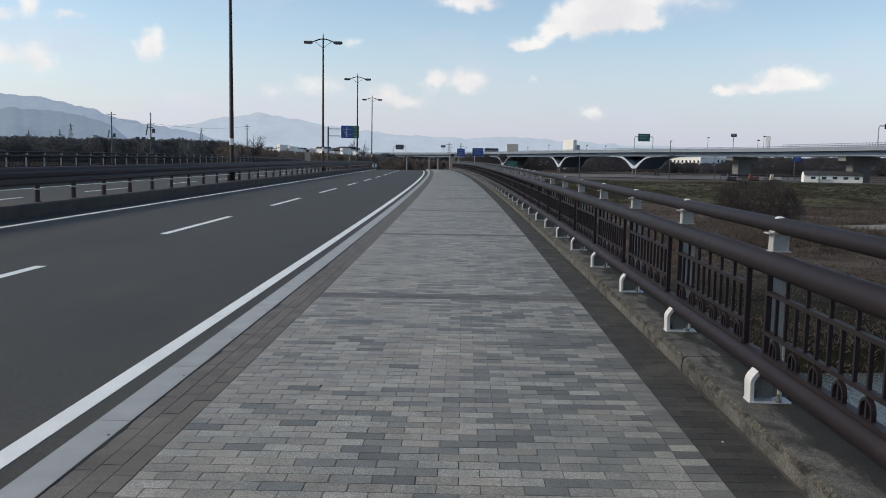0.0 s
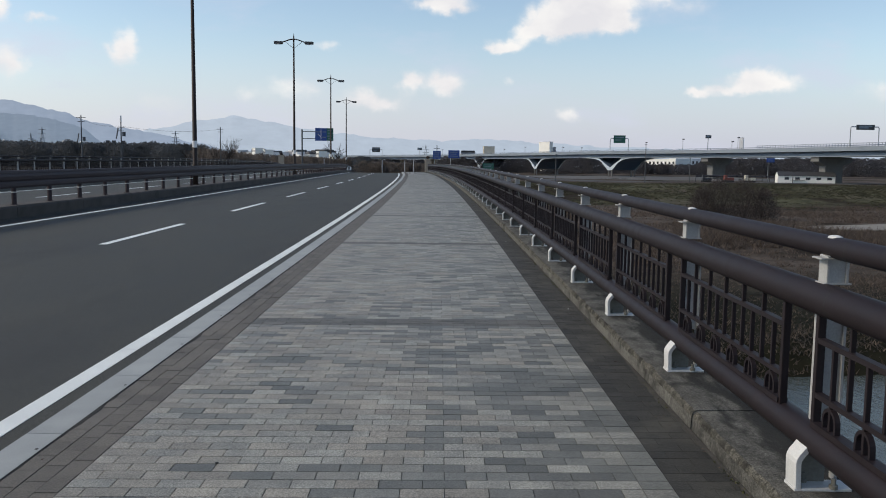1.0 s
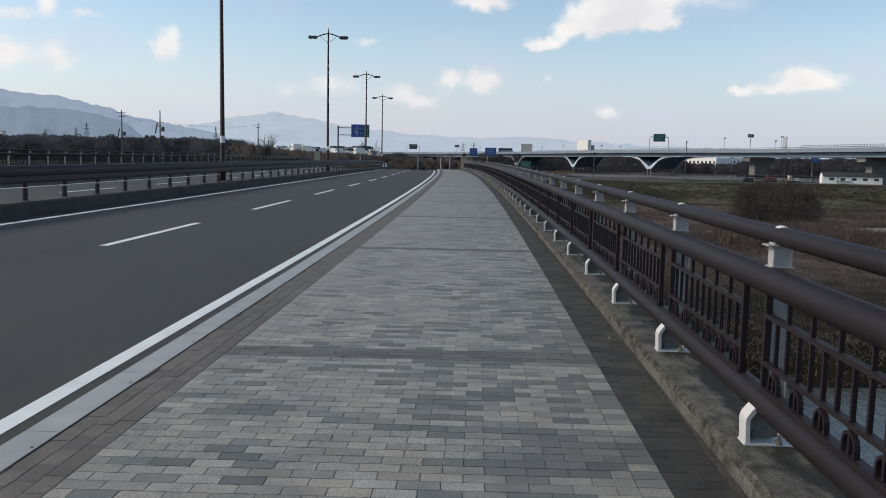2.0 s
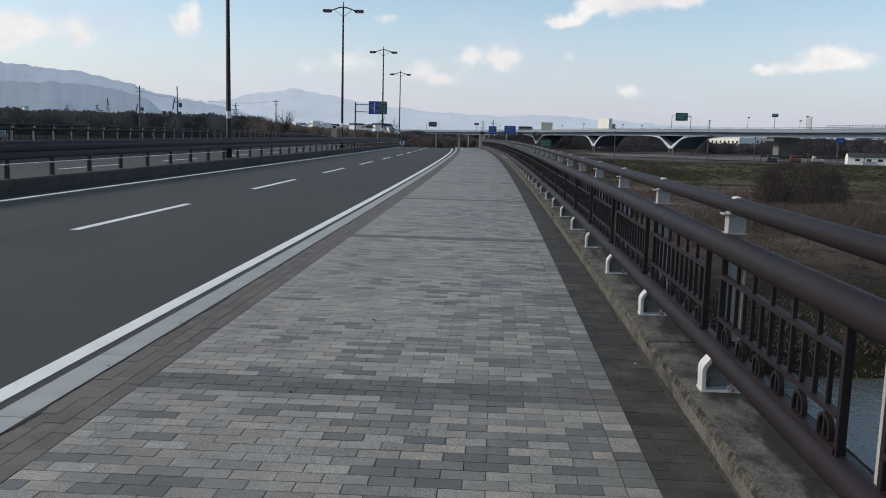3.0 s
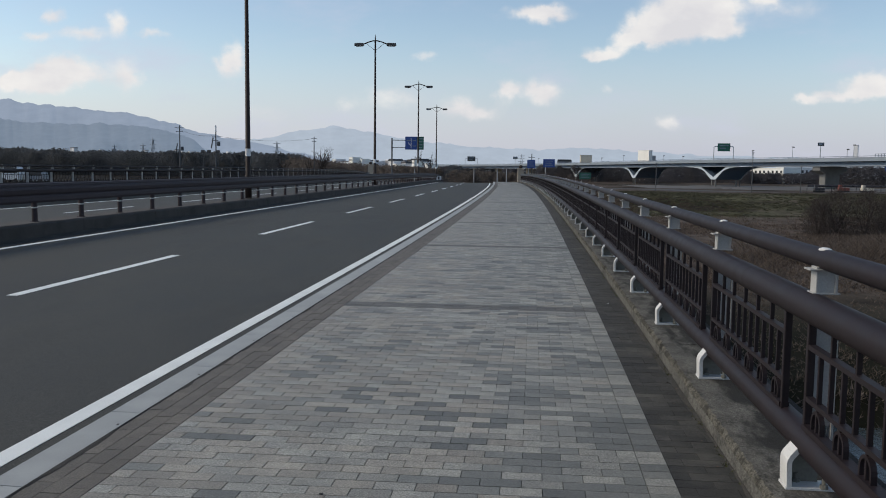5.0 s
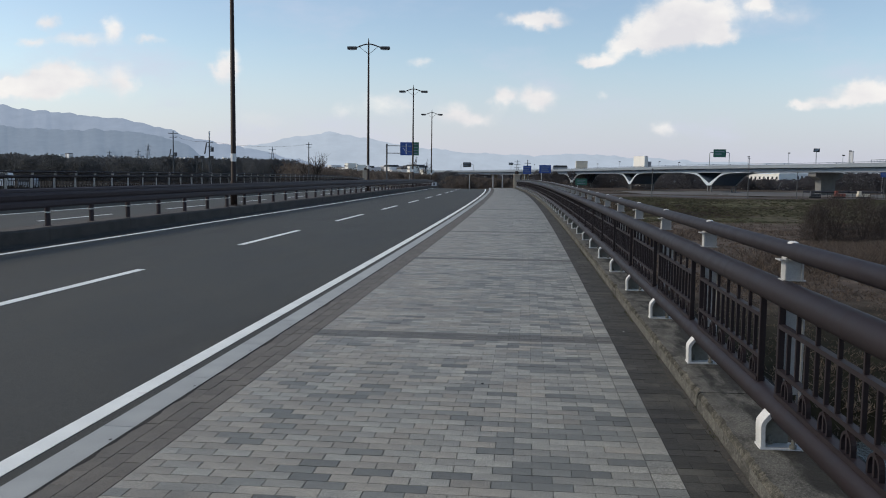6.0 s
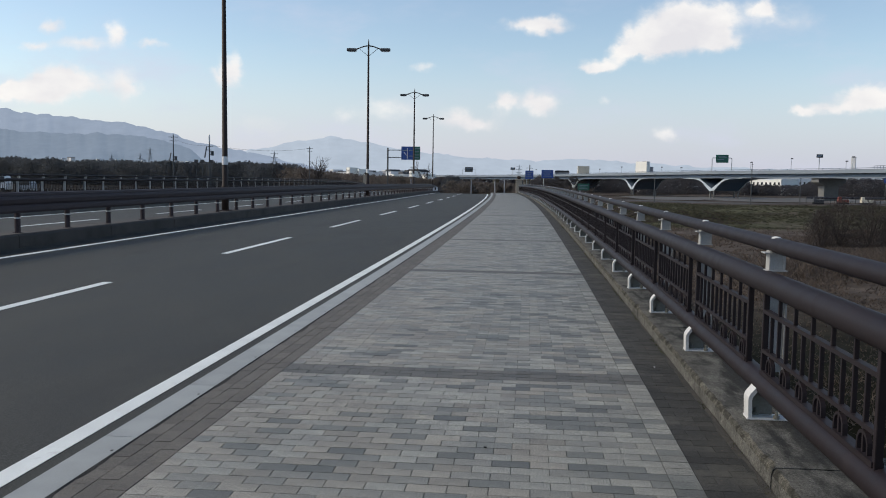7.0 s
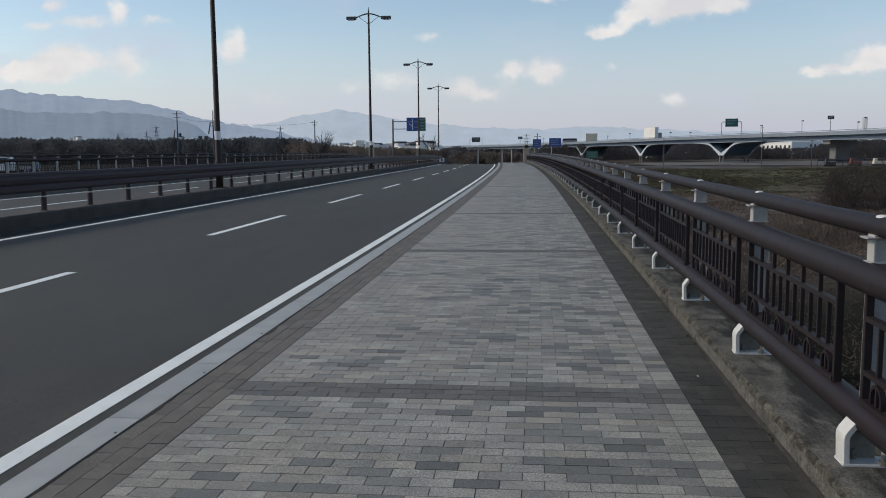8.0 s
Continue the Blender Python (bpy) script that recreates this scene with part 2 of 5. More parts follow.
GUARD_STEEL = surface("purple-brown guardrail paint", (.034, .0250, .0280), (.058, .045, .049), .62, 3, .03, 40, gloss=.18)
# aerial haze is mixed into the pylon steel's colour
PYLON = surface("pylon steel paled for haze", (.15, .18, .21), (.21, .24, .27), .7, 1, 0, 20)
GALV = surface("galvanised steel", (.35, .36, .37), (.5, .51, .52), .45, 9, .05, 90, metal=.8)
POLE = surface("dark bronze pole steel", (.020, .013, .011), (.034, .024, .021), .6, 4, .03, 60, gloss=.25)
REFLECT = surface("white reflective tape", (.6, .6, .6), (.75, .75, .75), .5, 9, 0, 60)
SIGN_BLUE = surface("blue sign sheet", (.018, .060, .235), (.028, .080, .30), .5, 2, 0, 40)
SIGN_GREEN = surface("green sign sheet", (.014, .095, .065), (.022, .12, .085), .5, 2, 0, 40)
SIGN_BACK = surface("dark sign back", (.04, .045, .045), (.07, .075, .075), .6, 2, 0, 40)
LAMP_HEAD = surface("lamp head steel", (.045, .042, .04), (.07, .066, .062), .4, 5, .02, 50)
STONE = surface("tan stone", (.26, .22, .17), (.38, .33, .26), .85, 2, .3, 40, spread=.08)
GIRDER = surface("pale blue parapet paint", (.165, .200, .240), (.225, .262, .305), .6, .1, 0, 3, stain=(.15, .18, .21), stain_scale=.3)
V_PALE = surface("pale blue pier paint", (.40, .47, .53), (.50, .57, .63), .6, .1, 0, 3)
# girder paint, used on the V piers' inner body for shade too
GIRDER_DARK = surface("slate blue girder and pier shade", (.060, .092, .140), (.090, .130, .185), .6, .1, 0, 3, stain=(.05, .07, .10), stain_scale=.2)
WALL_WHITE = surface("white cladding", (.60, .61, .62), (.72, .73, .74), .8, .2, 0, 4)
WALL_CREAM = surface("cream wall", (.55, .50, .40), (.68, .62, .50), .8, .2, 0, 4)
WALL_GREY = surface("grey wall", (.25, .26, .28), (.36, .37, .39), .8, .2, 0, 4)
GLASS_FAR = surface("dark far window", (.03, .035, .04), (.05, .055, .06), .25, 1, 0, 5)
RED = surface("red paint", (.16, .045, .035), (.22, .06, .045), .6, 1, 0, 9)
# both woods colours carry the distance haze as a paler, bluer base
WOODS = surface("winter woods", (.072, .083, .094), (.108, .116, .124), .95, .08, 0, .3, spread=.16)
WOODS_FAR = surface("far winter woods", (.062, .062, .070), (.105, .100, .105), .95, .03, 0, .2, spread=.22)
GRASS = surface("olive grass", (.045, .046, .029), (.092, .089, .054), .95, .05, 0, 2, spread=.2)
HEDGE = surface("brown hedge", (.105, .090, .080), (.170, .146, .128), .95, .5, 0, 6, spread=.3)
TWIG = surface("bare twigs", (.036, .028, .026), (.066, .053, .047), .95, 1, 0, 9, spread=.3)
REED = surface("dry reed", (.078, .060, .049), (.168, .132, .104), .95, .3, 0, 5, spread=.35)
MOSS = surface("moss and weeds", (.03, .035, .012), (.07, .075, .025), .95, 20, 0, 60, spread=.3)
GRAVEL = surface("pale gravel", (.15, .14, .12), (.25, .23, .20), .95, .3, .2, 4)
GRAVEL_GREY = surface("grey yard gravel", (.075, .072, .068), (.125, .12, .112), .95, .1, .1, 3)
CAR_WHITE = surface("white car paint", (.6, .61, .62), (.7, .71, .72), .3, 1, 0, 5)
CAR_DARK = surface("dark car paint", (.03, .03, .035), (.05, .05, .055), .3, 1, 0, 5)
TYRE = surface("tyre rubber", (.015, .015, .015), (.03, .03, .03), .8, 4, 0, 40)
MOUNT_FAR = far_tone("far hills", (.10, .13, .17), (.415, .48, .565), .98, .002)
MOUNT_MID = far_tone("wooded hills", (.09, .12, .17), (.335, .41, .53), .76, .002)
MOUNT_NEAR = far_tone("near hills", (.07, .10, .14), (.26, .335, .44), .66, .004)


def leafy(m):
    """Thin leaves and twigs that pass on half of the light that falls on them."""
    nt = m.node_tree
    bsdf, out = nt.nodes["Principled BSDF"], nt.nodes["Material Output"]
    thin, both = nt.nodes.new("ShaderNodeBsdfTranslucent"), nt.nodes.new("ShaderNodeMixShader")
    nt.links.new(bsdf.inputs["Base Color"].links[0].from_socket, thin.inputs["Color"])
    both.inputs[0].default_value = .5
    nt.links.new(bsdf.outputs[0], both.inputs[1])
    nt.links.new(thin.outputs[0], both.inputs[2])
    nt.links.new(both.outputs[0], out.inputs["Surface"])


for m in (WOODS, WOODS_FAR, HEDGE, GRASS, REED):
    leafy(m)


def darker_outward(m):
    """Darkens the concrete in uneven patches that thicken towards the kerb's outer edge."""
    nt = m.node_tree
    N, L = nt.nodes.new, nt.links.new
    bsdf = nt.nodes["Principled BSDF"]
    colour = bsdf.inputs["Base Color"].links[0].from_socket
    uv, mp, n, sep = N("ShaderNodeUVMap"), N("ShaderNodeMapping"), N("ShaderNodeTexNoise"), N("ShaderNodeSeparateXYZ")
    uv.uv_map = "kerb_uv"
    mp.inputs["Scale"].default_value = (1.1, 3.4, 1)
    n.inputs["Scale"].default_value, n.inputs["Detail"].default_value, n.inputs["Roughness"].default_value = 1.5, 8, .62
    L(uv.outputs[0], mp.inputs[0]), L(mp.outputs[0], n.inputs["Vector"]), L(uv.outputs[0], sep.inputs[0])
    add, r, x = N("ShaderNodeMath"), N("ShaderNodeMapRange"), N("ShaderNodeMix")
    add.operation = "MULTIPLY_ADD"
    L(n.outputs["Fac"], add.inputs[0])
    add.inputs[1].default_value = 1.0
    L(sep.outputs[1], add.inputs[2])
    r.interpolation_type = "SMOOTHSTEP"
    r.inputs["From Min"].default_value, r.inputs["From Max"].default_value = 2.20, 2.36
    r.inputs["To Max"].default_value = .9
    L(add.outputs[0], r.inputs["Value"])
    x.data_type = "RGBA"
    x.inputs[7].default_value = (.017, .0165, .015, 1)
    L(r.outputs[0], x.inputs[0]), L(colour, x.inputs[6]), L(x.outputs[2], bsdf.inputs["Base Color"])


darker_outward(OLD_CONCRETE)


def crown_shading(m):
    """Leaves take their light as a crown does, from above and from the open side, more than each by its own tilt."""
    nt = m.node_tree
    geo, own, add, unit = nt.nodes.new("ShaderNodeNewGeometry"), nt.nodes.new("ShaderNodeVectorMath"), nt.nodes.new("ShaderNodeVectorMath"), nt.nodes.new("ShaderNodeVectorMath")
    own.operation, add.operation, unit.operation = "SCALE", "ADD", "NORMALIZE"
    own.inputs["Scale"].default_value = .35
    add.inputs[1].default_value = (-.2, -.45, .7)
    nt.links.new(geo.outputs["Normal"], own.inputs[0])
    nt.links.new(own.outputs[0], add.inputs[0])
    nt.links.new(add.outputs[0], unit.inputs[0])
    nt.links.new(unit.outputs[0], nt.nodes["Principled BSDF"].inputs["Normal"])


for m in (WOODS, WOODS_FAR, HEDGE, GRASS):
    crown_shading(m)


def water_material():
    """Calm dark green river water with small wind ripples that mirror the sky and the banks."""
    m = bpy.data.materials.new("river water")
    m.use_nodes = True
    nt = m.node_tree
    b = nt.nodes["Principled BSDF"]
    b.inputs["Base Color"].default_value = (.075, .090, .086, 1)
    b.inputs["Roughness"].default_value, b.inputs["IOR"].default_value = .03, 1.33
    coord, last = nt.nodes.new("ShaderNodeTexCoord"), None
    for scale, detail, distance, stretch in ((.5, 3, .10, (1, .5, 1)), (3.2, 5, .10, (1, .45, 1))):
        mp, n, bp = nt.nodes.new("ShaderNodeMapping"), nt.nodes.new("ShaderNodeTexNoise"), nt.nodes.new("ShaderNodeBump")
        mp.inputs["Scale"].default_value = stretch
        mp.inputs["Rotation"].default_value = (0, 0, .6)
        n.inputs["Scale"].default_value, n.inputs["Detail"].default_value, n.inputs["Roughness"].default_value = scale, detail, .6
        bp.inputs["Strength"].default_value, bp.inputs["Distance"].default_value = 1.0, distance
        nt.links.new(coord.outputs["Object"], mp.inputs[0])
        nt.links.new(mp.outputs[0], n.inputs["Vector"])
        nt.links.new(n.outputs["Fac"], bp.inputs["Height"])
        if last is not None:
            nt.links.new(last.outputs[0], bp.inputs["Normal"])
        last = bp
    nt.links.new(last.outputs[0], b.inputs["Normal"])
    return m


WATER = water_material()


def ground_material():
    """Flood plain: brown dead grass, green grass further off, pale gravel patches."""
    m = surface("flood plain", (.056, .046, .039), (.110, .090, .075), .95, .16, .6, 2.5, gloss=.04)
    nt = m.node_tree
    b = nt.nodes["Principled BSDF"]
    N, L = nt.nodes.new, nt.links.new
    colour = b.inputs["Base Color"].links[0].from_socket
    coord, sep = N("ShaderNodeTexCoord"), N("ShaderNodeSeparateXYZ")
    L(coord.outputs["Object"], sep.inputs[0])

    def zone(scale, lo, hi, over, detail=6):
        nonlocal colour
        n, r, x = N("ShaderNodeTexNoise"), N("ShaderNodeMapRange"), N("ShaderNodeMix")
        n.inputs["Scale"].default_value, n.inputs["Detail"].default_value = scale, detail
        L(coord.outputs["Object"], n.inputs["Vector"])
        r.inputs["From Min"].default_value, r.inputs["From Max"].default_value = lo, hi
        L(n.outputs["Fac"], r.inputs["Value"])
        x.data_type = "RGBA"
        x.inputs[7].default_value = (*over, 1)
        L(colour, x.inputs[6])
        colour = x.outputs[2]
        return r.outputs[0], x.inputs[0]

    def band(amount, target, axis, edges):
        total = amount
        for a, c in edges:
            r, k = N("ShaderNodeMapRange"), N("ShaderNodeMath")
            r.interpolation_type = "SMOOTHSTEP"
            r.inputs["From Min"].default_value, r.inputs["From Max"].default_value = a, c
            L(sep.outputs[axis], r.inputs["Value"])
            k.operation = "MULTIPLY"
            L(total, k.inputs[0]), L(r.outputs[0], k.inputs[1])
            total = k.outputs[0]
        L(total, target)

    a, t = zone(.035, .28, .52, (.070, .070, .042))
    band(a, t, 1, ((215, 240), (345, 325)))
    a, t = zone(.02, .50, .58, (.028, .022, .015))
    band(a, t, 1, ((60, 120),))
    # near-black band along the far shore, fading out by y 105
    a, t = zone(.3, .2, .34, (.015, .0145, .009))
    band(a, t, 1, ((30, 34), (105, 62)))
    a, t = zone(.05, .1, .3, (.024, .021, .017))
    band(a, t, 0, ((-24, -34),))
    fine, amount, shade = N("ShaderNodeTexNoise"), N("ShaderNodeMapRange"), N("ShaderNodeHueSaturation")
    fine.inputs["Scale"].default_value, fine.inputs["Detail"].default_value, fine.inputs["Roughness"].default_value = .22, 10, .75
    L(coord.outputs["Object"], fine.inputs["Vector"])
    amount.inputs["From Min"].default_value, amount.inputs["From Max"].default_value = .35, .65
    amount.inputs["To Min"].default_value, amount.inputs["To Max"].default_value = .45, 1.6
    L(fine.outputs["Fac"], amount.inputs["Value"])
    L(amount.outputs[0], shade.inputs["Value"]), L(colour, shade.inputs["Color"])
    L(shade.outputs[0], b.inputs["Base Color"])
    return m


GROUND = ground_material()


# ---------------------------------------------------------------- mesh helpers
def mesh_object(name, verts, faces, material, parent=None, label="", smooth=False):
    me = bpy.data.meshes.new(name)
    me.from_pydata(verts, [], faces)
    me.update()
    if smooth:
        me.polygons.foreach_set("use_smooth", [True] * len(me.polygons))
    me.materials.append(material)
    ob = new(name, me)
    if parent is not None:
        ob.parent = parent
    if label:
        ob["label"] = label
    return ob


def part(name, bm, material, parent=None, label="", smooth=False):
    bmesh.ops.recalc_face_normals(bm, faces=bm.faces)
    me = bpy.data.meshes.new(name)
    bm.to_mesh(me)
    bm.free()
    if smooth:
        me.polygons.foreach_set("use_smooth", [True] * len(me.polygons))
    me.materials.append(material)
    ob = new(name, me)
    if parent is not None:
        ob.parent = parent
    if label:
        ob["label"] = label
    return ob


def empty(name, m=None):
    ob = new(name)
    ob.empty_display_size = .2
    if m is not None:
        ob.matrix_basis = m
    return ob


def box(bm, x0, x1, y0, y1, z0, z1, bevel=0.0):
    r = bmesh.ops.create_cube(bm, size=1)
    bmesh.ops.transform(bm, verts=r["verts"], matrix=Matrix.LocRotScale(((x0 + x1) / 2, (y0 + y1) / 2, (z0 + z1) / 2), None, (x1 - x0, y1 - y0, z1 - z0)))
    if bevel:
        es = list({e for v in r["verts"] for e in v.link_edges})
        bmesh.ops.bevel(bm, geom=es, offset=bevel, segments=2, affect="EDGES", profile=.6)
    return bm


def tube(bm, path, radius, sides=10, caps=True):
    """A round bar along a list of points; radius may be one number or one for each point."""
    rings = []
    n = len(path)
    for i, p in enumerate(path):
        p = Vector(p)
        d = (Vector(path[min(i + 1, n - 1)]) - Vector(path[max(i - 1, 0)])).normalized()
        a = Vector((0, 0, 1)) if abs(d.z) < .9 else Vector((1, 0, 0))
        e1 = d.cross(a).normalized()
        e2 = d.cross(e1).normalized()
        r = radius[i] if isinstance(radius, (list, tuple)) else radius
        rings.append([bm.verts.new(p + r * (math.cos(2 * math.pi * k / sides) * e1 + math.sin(2 * math.pi * k / sides) * e2)) for k in range(sides)])
    for r0, r1 in zip(rings, rings[1:]):
        for k in range(sides):
            bm.faces.new((r0[k], r0[(k + 1) % sides], r1[(k + 1) % sides], r1[k]))
    if caps:
        bm.faces.new(rings[0][::-1])
        bm.faces.new(rings[-1])
    return bm


def prism(bm, poly, w0, w1):
    """A polygon in the local x-z plane with thickness along y."""
    a = [bm.verts.new((x, w0, z)) for x, z in poly]
    c = [bm.verts.new((x, w1, z)) for x, z in poly]
    n = len(poly)
    bm.faces.new(a), bm.faces.new(c[::-1])
    for k in range(n):
        bm.faces.new((a[k], c[k], c[(k + 1) % n], a[(k + 1) % n]))


# ---------------------------------------------------------------- the line of the bridge
def rise(s):
    """Height of the walkway's surface along the bridge: a gentle climb to the far bank, then down."""
    z = .0085 * s - 4.0e-5 * s * s
    if s > 122:
        k = s - 122
        z -= .0006 * k * k if k < 24 else .0006 * 576 + .0288 * (k - 24)
    return z


def bend(s):
    """The bridge runs in a wide curve to the left."""
    return .0195 * s - s * s / 4200


def at(s, d, h):
    return Vector((d + bend(s), s, rise(s) + h))


def heading(s):
    """A pose on the line with the local y axis along it."""
    a, b = at(s - .5, 0, 0), at(s + .5, 0, 0)
    v = b - a
    return math.degrees(math.atan2(v.z, v.y)), math.degrees(math.atan2(-v.x, v.y))


def station(s, d, h=0.0, turn=0.0):
    p = at(s, d, h)
    up, yaw = heading(s)
    return pose(p.x, p.y, p.z, up, 0, yaw + turn)


def steps(s0, s1, size=2.0):
    n = max(1, math.ceil((s1 - s0) / size))
    return [s0 + (s1 - s0) * i / n for i in range(n + 1)]


def sweep(name, profile, s0, s1, material, parent=None, label="", size=2.0):
    """A closed cross-section (d, h) drawn out along the line."""
    verts, faces, n = [], [], len(profile)
    ss = steps(s0, s1, size)
    for s in ss:
        verts += [at(s, d, h) for d, h in profile]
    for i in range(len(ss) - 1):
        for k in range(n):
            a, b = i * n + k, i * n + (k + 1) % n
            faces.append((a, a + n, b + n, b))
    faces.append(tuple(range(n)))
    faces.append(tuple(reversed(range((len(ss) - 1) * n, len(ss) * n))))
    ob = mesh_object(name, verts, faces, material, parent, label)
    bm = bmesh.new()
    bm.from_mesh(ob.data)
    bmesh.ops.recalc_face_normals(bm, faces=bm.faces)
    bm.to_mesh(ob.data)
    bm.free()
    return ob


def structure(ob, label, category):
    return tagged(ob, label, category, kind="structure")


BACK, END, END_OPP = -30.0, 126.0, 147.0
FAR_ROAD = 240.0

# ---------------------------------------------------------------- setting: bridge deck and road
EDGE = -2.04                                   # road side of the kerb
MID0, MID1 = -10.25, -10.98                    # faces of the median
deck = sweep("bridge_deck", [(2.15, -.05), (2.15, -.75), (1.1, -1.7), (-21.4, -1.7), (-22.95, -.75), (-22.95, -.05), (-22.4, -.30), (-10.6, -.30), (1.5, -.30)], BACK, END, CONCRETE)
structure(deck, "weathered concrete deck of a road bridge over a river", "bridge deck")
structure(sweep("road", [(EDGE, -.20), (MID0, -.15), (MID0, -.29), (EDGE, -.29)], BACK, FAR_ROAD, ASPHALT), "dark grey asphalt carriageway with two marked lanes", "road")
structure(sweep("road_opposite", [(MID1, -.15), (-19.2, -.20), (-19.2, -.29), (MID1, -.29)], BACK, FAR_ROAD, ASPHALT), "dark grey asphalt carriageway beyond the median guardrail", "road")
walkbed = structure(sweep("pavement", [(-1.82, -.004), (1.57, -.004), (1.57, -.2), (-1.82, -.2)], BACK, END, JOINT), "footway paved with grey block pavers on the bridge", "pavement")
structure(sweep("pavement_opposite", [(-19.2, 0), (-22.2, 0), (-22.2, -.27), (-19.2, -.27)], BACK, END_OPP, PAVER_BAND), "grey footway along the far edge of the bridge", "pavement")
structure(sweep("parapet_kerb_opposite", [(-22.2, -.2), (-22.2, .35), (-22.85, .35), (-22.85, -.2)], BACK, END_OPP, OLD_CONCRETE), "weathered concrete kerb under the far railing", "kerb")
structure(sweep("pavement_beyond", [(-1.82, -.004), (3.0, -.004), (3.0, -.3), (-1.82, -.3)], END, FAR_ROAD, PAVER_BAND), "grey footway going on past the bridge", "pavement")


def line_height(d):
    f = (d - EDGE) / (MID0 - EDGE) if d > -10.6 else (d + 19.2) / (MID1 + 19.2)
    return -.20 + .05 * f + .004


def marking(name, d0, d1, s0, s1, label, group=""):
    h0, h1 = line_height(d0), line_height(d1)
    ob = sweep(name, [(d0, h0), (d1, h1), (d1, h1 - .003), (d0, h0 - .003)], s0, s1, PAINT)
    return tagged(ob, label, "road marking", group, "structure")


marking("edge_line", -2.43, -2.575, BACK, 160, "solid white edge line painted on the asphalt")
marking("median_line", -9.57, -9.72, BACK, 160, "solid white line painted beside the median")
marking("edge_line_opposite", -18.66, -18.82, BACK, 160, "solid white edge line on the far carriageway")
marking("median_line_opposite", -11.5, -11.65, BACK, 160, "solid white line beside the median on the far carriageway")
for k in range(-1, 15):
    marking("lane_dash", -5.96, -6.11, 6.9 + 10 * k, 11.9 + 10 * k, "white lane dash painted on the asphalt", "lane dashes")
    marking("lane_dash", -15.1, -15.25, 4.0 + 10 * k, 9.0 + 10 * k, "white lane dash on the far carriageway", "lane dashes opposite")
arrow = [(-13.55, 71.5), (-13.75, 71.5), (-13.75, 68.5), (-14.2, 68.5), (-13.65, 66.2), (-13.1, 68.5), (-13.55, 68.5)]
ob = mesh_object("lane_arrow", [at(s, d, line_height(d)) for d, s in arrow], [tuple(range(7))], PAINT)
tagged(ob, "white lane arrow painted on the far carriageway", "road marking", kind="structure")


# ---------------------------------------------------------------- ground, river
def soft(a, b, v):
    t = min(max((v - a) / (b - a), 0), 1)
    return t * t * (3 - 2 * t)


PLAIN = -9.0


def ground_height(x, y):
    z = PLAIN + 0.5 * noise.noise((x * .02, y * .02, 1.7)) + .18 * noise.noise((x * .09, y * .09, 4.1))
    # river channel across the line of the bridge
    mid = 31.5 + 2.5 * math.sin(x * .02) + 3 * noise.noise((x * .03, 0, 9.0))
    z -= 3.4 * (1 - soft(14.5, 19.5, abs(y - mid)))
    # banks that carry the road at both ends
    for edge, side in ((END, 1), (BACK, -1)):
        along = soft(-10, -1, (y - edge) * side)
        across = 1 - soft(0, 22, abs(x + 10 - bend(min(max(y, 0), FAR_ROAD))) - 16)
        top = rise(min(max(y, BACK), FAR_ROAD)) - .55
        z = z + (top - z) * along * across
    # green dyke on the far bank, with level land behind it
    z += 4.6 * soft(238, 318, y + .05 * x) * soft(12, 40, x)
    z += 8.3 * soft(104, 128, y) * soft(-52, -72, x)
    far = soft(900, 2500, math.hypot(x, y))
    return z + far * 3.0


def axis(span, n, centre=0.0, power=3.2):
    out = []
    for i in range(n + 1):
        t = 2 * i / n - 1
        out.append(centre + span * math.copysign(abs(t) ** power, t))
    return out


def build_ground():
    xs, ys = axis(4700, 190, 10), axis(4700, 210, 70)
    verts = [(x, y, ground_height(x, y)) for y in ys for x in xs]
    w = len(xs)
    faces = [(j * w + i, j * w + i + 1, (j + 1) * w + i + 1, (j + 1) * w + i) for j in range(len(ys) - 1) for i in range(w - 1)]
    structure(mesh_object("ground", verts, faces, GROUND, smooth=True), "brown and green winter flood plain beside the river", "ground")
    water = mesh_object("water", [(-400, -40, -10.5), (500, -40, -10.5), (500, 60, -10.5), (-400, 60, -10.5)], [(0, 1, 2, 3)], WATER)
    structure(water, "grey-blue river water rippling under the bridge", "river")


build_ground()


# ---------------------------------------------------------------- railing
HALF = 1.975 / 2


